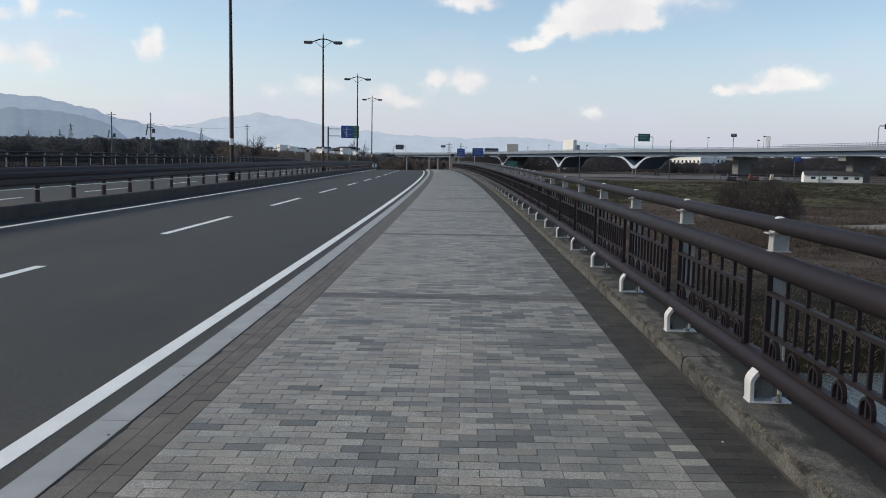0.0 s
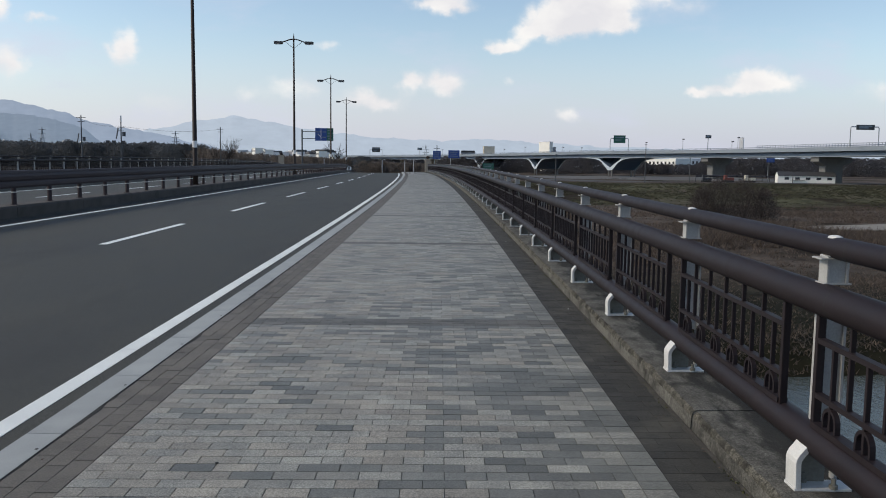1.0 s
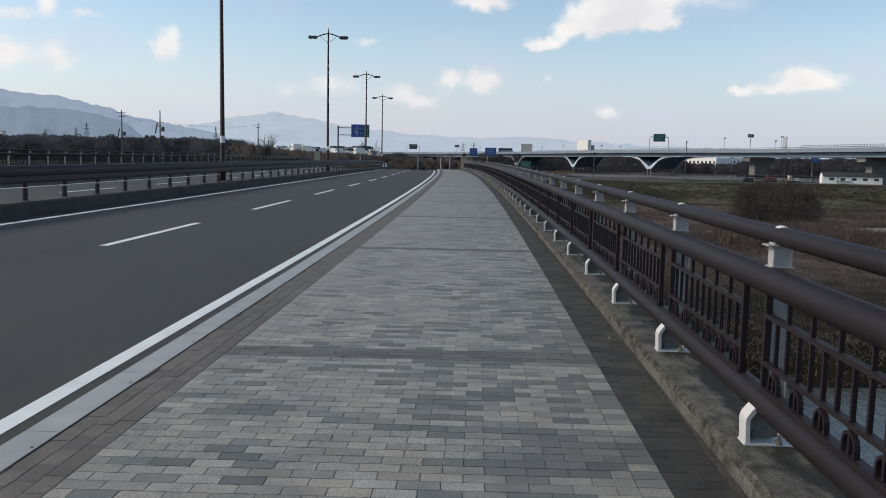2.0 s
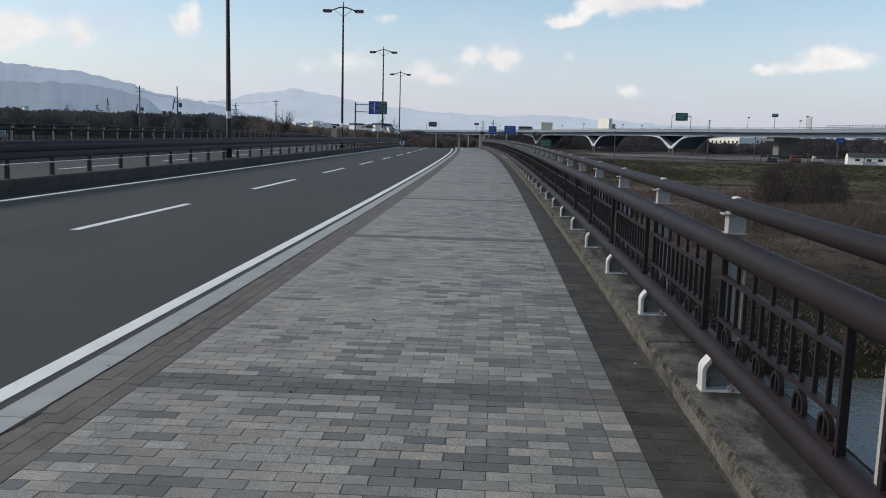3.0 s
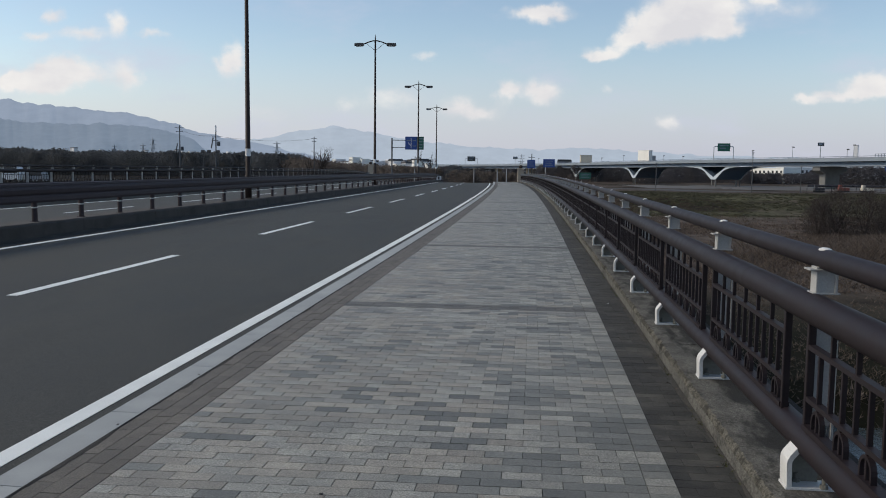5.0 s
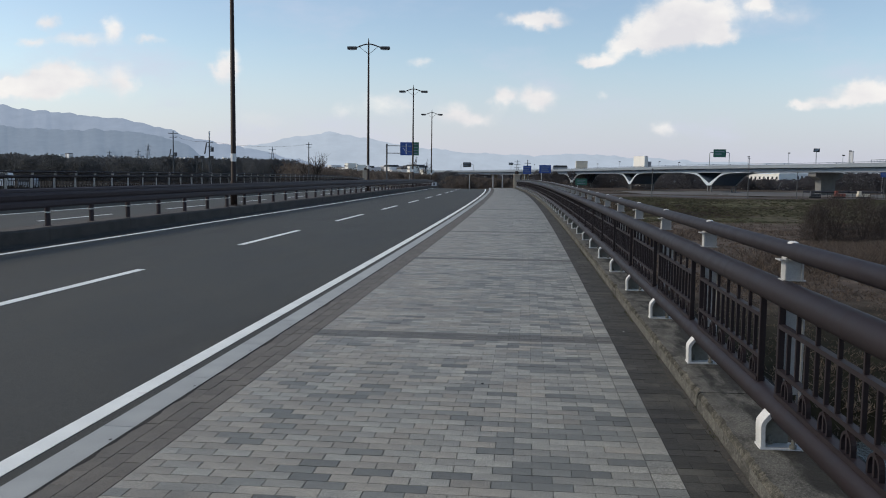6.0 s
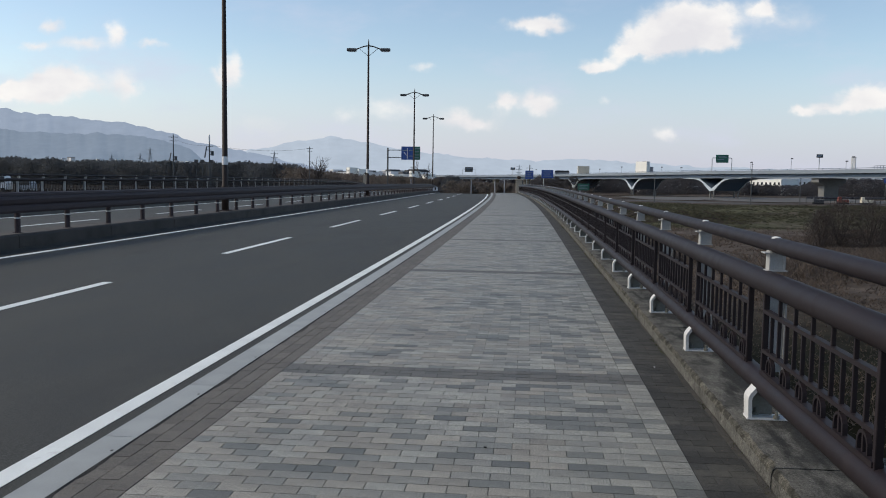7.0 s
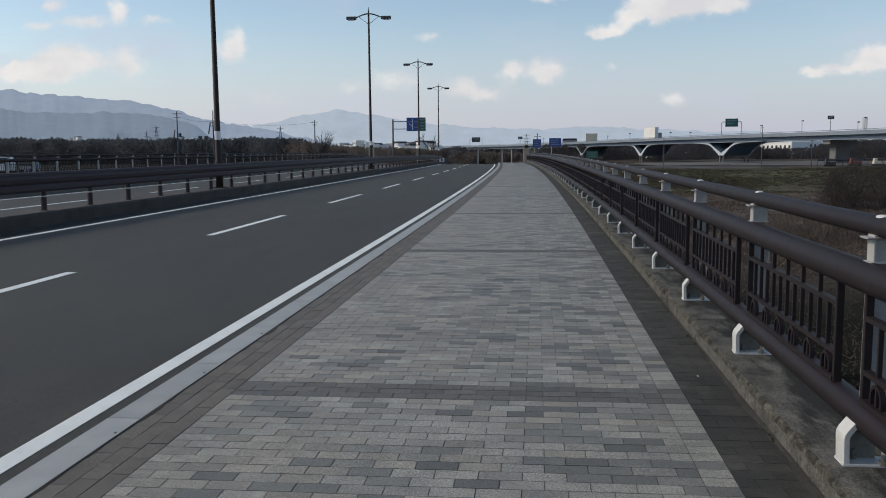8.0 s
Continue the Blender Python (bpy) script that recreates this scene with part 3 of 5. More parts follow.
def railing_bay():
    """Two metres of railing: post at the middle, pipes over the whole length, half a panel on both sides."""
    thing = empty("railing_bay")
    bm = bmesh.new()
    tube(bm, [(.02, -HALF, 1.136), (.02, HALF, 1.136)], .046, 14, False)
    part("upper_pipe", bm, BROWN_STEEL, thing, smooth=True)
    bm = bmesh.new()
    tube(bm, [(-.025, -HALF, .922), (-.025, HALF, .922)], .068, 16, False)
    part("lower_pipe", bm, BROWN_STEEL, thing, smooth=True)
    bm = bmesh.new()
    tube(bm, [(-.004, -HALF, .314), (-.004, HALF, .314)], .068, 14, False)
    part("bottom_pipe", bm, BROWN_STEEL, thing, smooth=True)
    # post: a channel with a wide pale front flange, and a short waisted head between the pipes
    bm = bmesh.new()
    box(bm, -.004, .010, .042, .096, .375, .93, .003)
    box(bm, -.022, .066, -.031, .031, .985, 1.105, .004)
    box(bm, -.024, -.012, -.038, .038, .985, 1.105, .003)
    box(bm, .056, .068, -.038, .038, .985, 1.105, .003)
    box(bm, -.036, .080, -.040, .040, .985, .992, .002)
    box(bm, -.054, .074, -.044, .044, 1.088, 1.096, .003)
    post = part("post", bm, POST_GREY, thing, "white painted aluminium post toned down for shade")
    # a bent strap that rises from the foot plate and curls over to the bottom pipe
    bm = bmesh.new()
    prof = [(-.106, .116), (-.110, .225), (-.107, .244), (-.098, .262), (-.068, .300), (-.052, .314), (-.03, .322)]
    inner = []
    for i, (x, z) in enumerate(prof):
        (x0, z0), (x1, z1) = prof[max(i - 1, 0)], prof[min(i + 1, len(prof) - 1)]
        k = Vector((x1 - x0, 0, z1 - z0)).normalized() * .022
        inner.append((x + k.z, z - k.x))
    prism(bm, prof + inner[::-1], -.052, .052)
    part("bracket", bm, WHITE_STEEL, post, "white curved foot bracket")
    bm = bmesh.new()
    box(bm, .011, .10, .056, .076, .375, .90)
    box(bm, .10, .110, .040, .094, .118, .90)
    part("post_web", bm, POST_GREY, post)
    # plate filling the bracket, toned like the kerb beyond it
    bm = bmesh.new()
    prism(bm, [(-.086, .122), (.05, .122), (.05, .30), (-.045, .296), (-.088, .24)], .030, .040)
    part("bracket_web", bm, WEB_GREY, post, "kerb-toned plate filling the bracket")
    bm = bmesh.new()
    box(bm, -.112, .13, -.054, .054, .108, .121, .003)
    part("base_plate", bm, WHITE_STEEL, post, "white foot plate")
    bm = bmesh.new()
    bmesh.ops.create_uvsphere(bm, u_segments=12, v_segments=6, radius=1)
    bmesh.ops.transform(bm, verts=bm.verts, matrix=Matrix.LocRotScale((.02, 0, 1.176), None, (.026, .046, .012)))
    part("cap", bm, WHITE_STEEL, post, smooth=True)
    for dx, dy in ((-.045, .028), (.055, -.045)):
        bm = bmesh.new()
        tube(bm, [(dx, dy, .119), (dx, dy, .136), (dx, dy, .137), (dx, dy, .162)], [.019, .019, .010, .010], 8)
        part("anchor_bolt", bm, WEB_GREY, post)
    for name, x, z, r in (("upper_joint", .02, 1.136, .0472), ("lower_joint", -.025, .922, .0692)):
        bm = bmesh.new()
        tube(bm, [(x, -.175, z), (x, -.168, z)], r, 14, False)
        part(name, bm, TYRE, thing, "dark pipe joint")
    # one picket panel, between a frame bar just past the post and one before the next panel's gap
    mid_z, low_z, top_z = .749, .517, .875
    a, b = -1.64, -.01
    for name, z, w, t in (("mid_rail", mid_z, .017, .011), ("low_rail", low_z, .017, .011), ("base_rail", .390, .024, .012)):
        bm = bmesh.new()
        box(bm, -.020 - w, -.020 + w, a, b, z - t, z + t)
        part(name, bm, BROWN_STEEL, thing)
    for y in (a, b):
        bm = bmesh.new()
        box(bm, -.038, -.004, y - .014, y + .014, .345, .885, .004)
        part("frame_bar", bm, BROWN_STEEL, thing)
    for i in range(1, 12):
        y = b + (a - b) / 12 * i
        tall = i % 2 == 0
        bm = bmesh.new()
        box(bm, -.031, -.011, y - .008, y + .008, low_z if tall else .385, top_z if tall else mid_z, .002)
        part("picket", bm, BROWN_STEEL, thing)
        if not tall:
            # a flat bar bent round the foot of every short picket
            bm = bmesh.new()
            bow = [(y - .060, .385)] + [(y - .060 * math.cos(t), .434 + .060 * math.sin(t)) for t in [math.pi * k / 10 for k in range(11)]] + [(y + .060, .385)]
            inner = [(y - .046, .385)] + [(y - .046 * math.cos(t), .434 + .046 * math.sin(t)) for t in [math.pi * k / 10 for k in range(11)]] + [(y + .046, .385)]
            vs = [[bm.verts.new((x, *p)) for p in line] for x in (-.032, -.010) for line in (bow, inner)]
            for k in range(len(bow) - 1):
                for p, q in ((0, 1), (3, 2), (2, 0), (1, 3)):
                    bm.faces.new((vs[p][k], vs[p][k + 1], vs[q][k + 1], vs[q][k]))
            part("arch", bm, BROWN_STEEL, thing)
    return tagged(thing, "dark brown steel pipe railing with picket panel and white post", "railing", "railing bays")


RAIL_D = 1.78
bay = railing_bay()
first = 4.77 - 3 * 1.975
bay.matrix_basis = station(first, RAIL_D)
for k in range(1, int((END - first) / 1.975)):
    copy_thing(bay, station(first + 1.975 * k, RAIL_D))
for k in range(int((END_OPP - 18) / 1.975)):
    ob = copy_thing(bay, station(18.1 + 1.975 * k, -22.4, .24, 180))
    tagged(ob, "brown railing with white posts on the bridge's far edge", "railing", "far railing bays")


# ---------------------------------------------------------------- median guardrail
def guardrail_bay():
    thing = empty("guardrail_bay")
    prof = [(.03, .615), (.085, .622), (.107, .67), (.10, .745), (.072, .79), (.10, .835), (.108, .91), (.085, .965), (.03, .975), (.03, 1.0), (.015, 1.045), (-.03, 1.06), (-.065, 1.035), (-.06, .97), (.0, .95), (.0, .615)]
    bm = bmesh.new()
    prism(bm, prof, -HALF, HALF)
    part("beam", bm, GUARD_STEEL, thing)
    bm = bmesh.new()
    tube(bm, [(0, 0, .20), (0, 0, .93)], .062, 10)
    post = part("post", bm, GUARD_STEEL, thing)
    bm = bmesh.new()
    tube(bm, [(0, 0, .50), (0, 0, .53)], .065, 10, False)
    part("reflector", bm, GALV, post, "pale reflective band")
    bm = bmesh.new()
    box(bm, -.075, .075, -.075, .075, .198, .208, .003)
    part("foot_plate", bm, GUARD_STEEL, post)
    return tagged(thing, "dark brown steel guardrail on round posts along the median", "guardrail", "median guardrail bays")


guard = guardrail_bay()
guard.matrix_basis = station(2.95, -10.5)
for k in range(1, 77):
    copy_thing(guard, station(2.95 + 1.975 * k, -10.5))

# median wall in cast lengths, with a worn top edge
median = structure(empty("median"), "low weathered concrete median wall with vertical joints", "median")


def median_length(s0, s1):
    near = s0 < 90
    ss = steps(s0 + .01, s1 - .012, .12 if near else 2.0)
    verts, faces, n = [], [], 6
    for s in ss:
        w = noise.fractal((s * 2.2, 3.1, 0), .9, 2.1, 4) * .018 if near else 0
        prof = [(MID0, -.27), (MID0 + w * .3, .145 + w), (MID0 - .045 + w, .195 + w * .5), (MID1 + .04, .20), (MID1, .16), (MID1, -.27)]
        verts += [at(s, d, h) for d, h in prof]
    for i in range(len(ss) - 1):
        for k in range(n):
            a, c = i * n + k, i * n + (k + 1) % n
            faces.append((a, c, c + n, a + n))
    faces += [tuple(reversed(range(n))), tuple(range(len(verts) - n, len(verts)))]
    mesh_object("wall_length", verts, faces, OLD_DARK, median)


for k in range(47):
    median_length(-29 + 3.95 * k, -29 + 3.95 * (k + 1))


def gutter_grit():
    """Dirt and grit that has gathered along the foot of the median."""
    verts, faces = [], []
    ss = steps(4, 120, .1)
    for s in ss:
        w = .12 + .16 * max(0, noise.fractal((s * .5, 8.8, 0), .9, 2.0, 5) + .25)
        for d, h in ((MID0 + .003, .05 + .03 * noise.noise((s * 1.9, 2, 2))), (MID0 + w * .4, .012), (MID0 + w, .0015)):
            verts.append(at(s, d, line_height(min(d, -9.0)) - .004 + h))
    for i in range(len(ss) - 1):
        for k in range(2):
            faces.append((i * 3 + k, i * 3 + k + 1, i * 3 + k + 4, i * 3 + k + 3))
    ob = mesh_object("gutter_grit", verts, faces, GRIT, smooth=True)
    tagged(ob, "dark grit gathered along the foot of the median", "grit", kind="stuff")


gutter_grit()


# ---------------------------------------------------------------- street lamps
def street_lamp():
    thing = empty("street_lamp")
    H = 10.78
    bm = bmesh.new()
    tube(bm, [(0, 0, 0), (0, 0, .9), (0, 0, .95), (0, 0, H)], [.13, .13, .105, .06], 14)
    part("pole", bm, POLE, thing, smooth=True)
    bm = bmesh.new()
    tube(bm, [(0, 0, H), (0, 0, H + .12), (0, 0, H + .3), (0, 0, H + .62)], [.07, .055, .05, .012], 10)
    part("finial", bm, POLE, thing, smooth=True)
    bm = bmesh.new()
    tube(bm, [(0, 0, 1.68), (0, 0, 1.98)], [.106, .105], 14)
    part("tape_band", bm, REFLECT, thing, "white reflective band round the pole")
    bm = bmesh.new()
    box(bm, -.2, .2, -.2, .2, 0, .03, .005)
    part("base_plate", bm, POLE, thing)
    for side in (-1, 1):
        bm = bmesh.new()
        tube(bm, [(side * t, 0, H + .0 + .18 * math.cos(t * 2.2) - .02) for t in (0, .2, .4, .6, .8, 1.0)], .045, 8)
        part("arm", bm, POLE, thing, smooth=True)
        bm = bmesh.new()
        tube(bm, [(side * .05, 0, H - .55), (side * .75, 0, H + .0)], .018, 6)
        part("brace", bm, POLE, thing)
        bm = bmesh.new()
        box(bm, .88, 1.6, -.16, .16, -.24, -.02, .06)
        bmesh.ops.transform(bm, verts=bm.verts, matrix=Matrix.Translation((0, 0, H + .0)) @ Matrix.Diagonal((side, 1, 1, 1)))
        head = part("lamp_head", bm, LAMP_HEAD, thing)
        bm = bmesh.new()
        box(bm, 1.0, 1.5, -.12, .12, -.27, -.235, .01)
        bmesh.ops.transform(bm, verts=bm.verts, matrix=Matrix.Translation((0, 0, H + .0)) @ Matrix.Diagonal((side, 1, 1, 1)))
        part("lens", bm, REFLECT, head, "pale lamp lens")
    return tagged(thing, "tall dark bronze street lamp with two arms on the median", "street lamp", "median street lamps")


lamp = street_lamp()
lamp.matrix_basis = station(39.7, -10.65, .20)
for s, d in ((71.0, -10.82), (102.5, -10.68), (134.0, -10.65)):
    copy_thing(lamp, station(s, d, .20))


# ---------------------------------------------------------------- the distance
def far(u, y, e):
    """A point by its bearing (x over y), its distance along y and its slope above the first eye."""
    return Vector((u * y, y, EYE + e * y * math.hypot(1, u)))


def on_ground(x, y, sink=.15):
    return ground_height(x, y) - sink


def hills(name, ridge, y, material, label, seed):
    us = np.linspace(ridge[0][0], ridge[-1][0], 260)
    es = np.interp(us, [r[0] for r in ridge], [r[1] for r in ridge])
    rows, verts, faces = 9, [], []
    for j in range(rows):
        f = j / (rows - 1)
        for u, e in zip(us, es):
            n = noise.fractal((u * 14, f * 2.2, seed), 1.0, 2.0, 5)
            k = noise.fractal((u * 70, seed, 3.3), 1.0, 2.0, 4)
            top = e * (1 + .012 * n) + .0024 * k
            p = far(u, y - 500 * f + 90 * n * math.sin(f * 3.1), top * (1 - f) ** 1.15 - .004 * f)
            verts.append(p)
    w = len(us)
    for j in range(rows - 1):
        for i in range(w - 1):
            faces.append((j * w + i, j * w + i + 1, (j + 1) * w + i + 1, (j + 1) * w + i))
    ob = mesh_object(name, verts, faces, material, smooth=True)
    return tagged(ob, label, "hills", kind="structure")


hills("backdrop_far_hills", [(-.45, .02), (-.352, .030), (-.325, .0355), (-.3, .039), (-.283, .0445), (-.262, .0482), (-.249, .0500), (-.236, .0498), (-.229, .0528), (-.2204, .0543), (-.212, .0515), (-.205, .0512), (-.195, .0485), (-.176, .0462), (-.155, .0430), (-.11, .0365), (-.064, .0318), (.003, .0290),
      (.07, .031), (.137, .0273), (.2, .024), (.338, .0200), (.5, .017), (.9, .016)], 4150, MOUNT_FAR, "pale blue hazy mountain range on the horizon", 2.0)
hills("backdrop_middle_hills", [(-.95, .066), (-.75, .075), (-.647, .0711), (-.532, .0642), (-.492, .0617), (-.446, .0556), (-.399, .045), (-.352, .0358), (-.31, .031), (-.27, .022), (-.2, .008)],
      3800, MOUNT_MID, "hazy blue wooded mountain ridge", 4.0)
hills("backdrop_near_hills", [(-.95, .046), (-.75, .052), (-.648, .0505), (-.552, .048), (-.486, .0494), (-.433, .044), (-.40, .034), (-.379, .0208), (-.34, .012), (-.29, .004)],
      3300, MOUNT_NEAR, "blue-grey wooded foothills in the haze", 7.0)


def leaf_cloud(spots, rng, per, leaf):
    """Small triangles in uneven crowns: spots are (x, y, z, height, radius)."""
    verts, faces = [], []
    for x, y, z, h, r in spots:
        n = per
        a = rng.uniform(0, 2 * math.pi, n)
        t = rng.uniform(0, 1, n) ** .75
        prof = np.sin(np.clip(t * .86 + .12, 0, 1) * math.pi) ** .6
        lump = 1 + .35 * np.sin(a * 3 + x) * np.sin(t * 7 + y)
        rad = r * prof * lump * rng.uniform(.55, 1.0, n)
        px, py, pz = x + rad * np.cos(a), y + rad * np.sin(a), z + h * t * (1 + .05 * np.sin(a * 2))
        s = leaf * rng.uniform(.5, 1.3, n)
        for i in range(n):
            b = len(verts)
            d = rng.normal(0, 1, (3, 3)) * s[i]
            verts += [(px[i] + d[k, 0], py[i] + d[k, 1], pz[i] + d[k, 2] * .8) for k in range(3)]
            faces.append((b, b + 1, b + 2))
    return verts, faces


rng = np.random.default_rng(5)


def woods(name, u0, u1, y0, y1, tops, count, radius, per, leaf, material, label, base=None):
    spots = []
    for i in range(count):
        u = u0 + (u1 - u0) * (i + rng.uniform(0, 1)) / count
        y = rng.uniform(y0, y1)
        x = u * y
        e = np.interp(u, [t[0] for t in tops], [t[1] for t in tops])
        z0 = on_ground(x, y) if base is None else base
        top = EYE + e * y * math.hypot(1, u) * (rng.uniform(.88, 1.0) + .16 * noise.noise((u * 42, 3.0, 1.0)))
        spots.append((x, y, z0, max(top - z0, 1.5), radius * rng.uniform(.7, 1.3)))
    v, f = leaf_cloud(spots, rng, per, leaf)
    return tagged(mesh_object(name, v, f, material), label, "woods", kind="stuff")


woods("far_woods", -.86, -.26, 275, 335, [(-.86, .024), (-.65, .0215), (-.54, .0185), (-.487, .0205), (-.427, .0190), (-.36, .0203), (-.29, .0205), (-.265, .0195)], 260, 4.6, 2100, .19, WOODS, "dense dark winter wood along the river bank")
woods("far_woods", -.27, -.12, 230, 330, [(-.27, .016), (-.2, .009), (-.12, .006)], 80, 4.0, 700, .30, HEDGE, "brown leafless thicket on the far bank")
woods("far_woods", .02, .85, 700, 860, [(.0, .011), (.25, .0115), (.262, .004), (.325, .004), (.338, .0118), (.85, .014)], 240, 9, 1500, .46, WOODS_FAR, "dark winter trees behind the elevated road")
woods("far_woods", -.30, .06, 900, 1200, [(-.3, .009), (.06, .006)], 90, 12, 400, .9, WOODS_FAR, "dark trees in the town beyond the river")
woods("far_hedge", -.075, .004, 168, 205, [(-.075, .0035), (-.03, .0012), (.004, .0008)], 46, 1.7, 1100, .13, HEDGE, "brown clipped hedge beyond the end of the bridge")
woods("far_hedge", -.16, -.09, 160, 200, [(-.16, .007), (-.09, .005)], 40, 1.8, 1000, .14, HEDGE, "brown bushes beside the road past the bridge")
woods("dark_shrub", -.079, -.066, 172, 182, [(-.08, .010), (-.06, .008)], 5, 1.4, 700, .13, WOODS, "dark evergreen shrub beside the road")


def bare_tree(name, x, y, height, spread, seed, label, twigs=5, depth=4, sink=.2, trunk=1.0):
    r = random.Random(seed)
    thing = empty(name, pose(x, y, ground_height(x, y) - sink))
    bm, fine = bmesh.new(), bmesh.new()

    def grow(p, d, length, rad, level):
        q = p + d * length
        mid = p + d * length * .5 + Vector((r.uniform(-1, 1), r.uniform(-1, 1), r.uniform(-.3, .6))) * length * .07
        target = bm if level < 2 else fine
        rad = max(rad, .028)
        tube(target, [p, mid, q], [rad, rad * .85, rad * .65], 6 if level < 2 else 3, False)
        if level >= depth:
            return
        for _ in range(twigs if level else twigs + 1):
            s = r.uniform(.45, 1.0)
            start = p + d * length * s
            nd = (d + Vector((r.uniform(-1, 1) * spread, r.uniform(-1, 1) * spread, r.uniform(-.15, .55)))).normalized()
            grow(start, nd, length * r.uniform(.5, .75), rad * .52, level + 1)

    for k in range(1 if trunk else 5):
        d = Vector((0, 0, 1)) if trunk else Vector((r.uniform(-.6, .6), r.uniform(-.6, .6), 1)).normalized()
        p = Vector((0, 0, 0)) if trunk else Vector((r.uniform(-.8, .8), r.uniform(-.8, .8), 0))
        grow(p, d, height * .42, height * .016 + .015, 0)
    part("trunk", bm, TWIG, thing)
    part("crown", fine, TWIG, thing)
    return tagged(thing, label, "tree")


bare_tree("bare_tree", -.234 * 228, 228, 21.5, .85, 3, "leafless spreading tree standing on the far bank", 4, 4)
bare_tree("bare_tree", -.105 * 190, 190, 9.0, .8, 4, "leafless roundish tree beside the road past the bridge", 5, 3)
bare_tree("bare_tree", -.277 * 250, 250, 9.0, .8, 8, "leafless tree rising from the thicket", 4, 3)


def bare_shrub(x, y, height, width, seed):
    """A willow shrub: a few stems and a haze of thin upright twigs."""
    r = np.random.default_rng(seed)
    thing = empty("bare_shrub", pose(x, y, ground_height(x, y) - .2))
    bm = bmesh.new()
    for _ in range(9):
        d = r.normal(0, .32, 2)
        tube(bm, [(0, 0, 0), (d[0] * height * .3, d[1] * height * .3, height * .35), (d[0] * height * .8, d[1] * height * .8, height * .8)], [.09, .06, .02], 5)
    part("stem", bm, TWIG, thing)
    verts, faces = [], []
    for _ in range(7600):
        a, t = r.uniform(0, 6.283), r.uniform(0, 1)
        rad = width * math.sin(min(.25 + t * .72, 1) * math.pi) ** .7 * r.triangular(.05, .75, 1.4) * (1 + .3 * math.sin(a * 3 + seed))
        p = np.array((rad * math.cos(a), rad * math.sin(a), height * t * r.uniform(.8, 1.12)))
        d = np.array((math.cos(a) * .45, math.sin(a) * .45, 1.0)) + r.normal(0, .35, 3)
        d *= r.uniform(.35, .9) / np.linalg.norm(d)
        s = r.normal(0, 1, 3)
        s *= r.uniform(.012, .034) / np.linalg.norm(s)
        k = len(verts)
        verts += [tuple(p - s), tuple(p + s), tuple(p + d)]
        faces.append((k, k + 1, k + 2))
    mesh_object("twig_crown", verts, faces, TWIG, thing)
    return tagged(thing, "brown leafless willow shrub on the flood plain", "shrub", "willow shrubs")


for i, (bx, by, bh, bw) in enumerate(((56.5, 170, 6.6, 3.2), (60.5, 172, 8.4, 4.1), (65.0, 170, 8.2, 4.2), (69.5, 172, 6.2, 3.4))):
    bare_shrub(bx, by, bh, bw, 40 + i)


# dry reeds and tussocks on the flood plain
def reed_field():
    verts, faces = [], []
    for i in range(52000):
        y = 45 + 192 * rng.uniform(0, 1) ** 1.6
        x = 4 + rng.uniform(0, 1) * (22 + y * .72)
        if 136 + .1 * x < y < 155 + .1 * x and x > 60:
            continue
        if y < 64 and rng.uniform() < .6:
            continue
        n = noise.noise((x * .045, y * .045, 2.2))
        if n < -.05 and rng.uniform() < .75:
            continue
        z = ground_height(x, y) - .05
        hgt = rng.uniform(.12, .5) * (1.0 + max(n, 0) * 2.0) * (1 + 2.2 * soft(95, 118, y - .1 * x) * soft(140, 128, y - .1 * x))
        for _ in range(4):
            a, lean = rng.uniform(0, math.pi), rng.normal(0, .9, 2) * hgt
            near = .5 + .5 * soft(55, 120, y)
            w = (.02 + .09 * rng.uniform() ** 2) * near + .0004 * y
            bx, by = x + rng.normal(0, .35), y + rng.normal(0, .35)
            k = len(verts)
            verts += [(bx - w * math.cos(a), by - w * math.sin(a), z), (bx + w * math.cos(a), by + w * math.sin(a), z), (bx + lean[0] * near, by + lean[1] * near, z + hgt * near)]
            faces.append((k, k + 1, k + 2))
    tagged(mesh_object("dry_reeds", verts, faces, REED), "dry tan and brown reeds on the flood plain", "reeds", kind="stuff")


reed_field()


def dyke_grass():
    verts, faces = [], []
    for i in range(16000):
        x = rng.uniform(25, 260)
        y = rng.uniform(232, 332) - .05 * x
        n = noise.noise((x * .03, y * .05, 8.2))
        if n < -.1 and rng.uniform() < .7:
            continue
        z = ground_height(x, y) - .05
        h = rng.uniform(.08, .35) * (1 + max(n, 0))
        for _ in range(2):
            a, w = rng.uniform(0, math.pi), rng.uniform(.4, 1.3)
            k = len(verts)
            bx, by = x + rng.normal(0, .6), y + rng.normal(0, .6)
            verts += [(bx - w * math.cos(a), by - w * math.sin(a), z), (bx + w * math.cos(a), by + w * math.sin(a), z), (bx + rng.normal(0, .3), by + rng.normal(0, .3), z + h)]
            faces.append((k, k + 1, k + 2))
    tagged(mesh_object("dyke_grass", verts, faces, GRASS), "patchy olive grass on the slope of the dyke", "grass", kind="stuff")


dyke_grass()


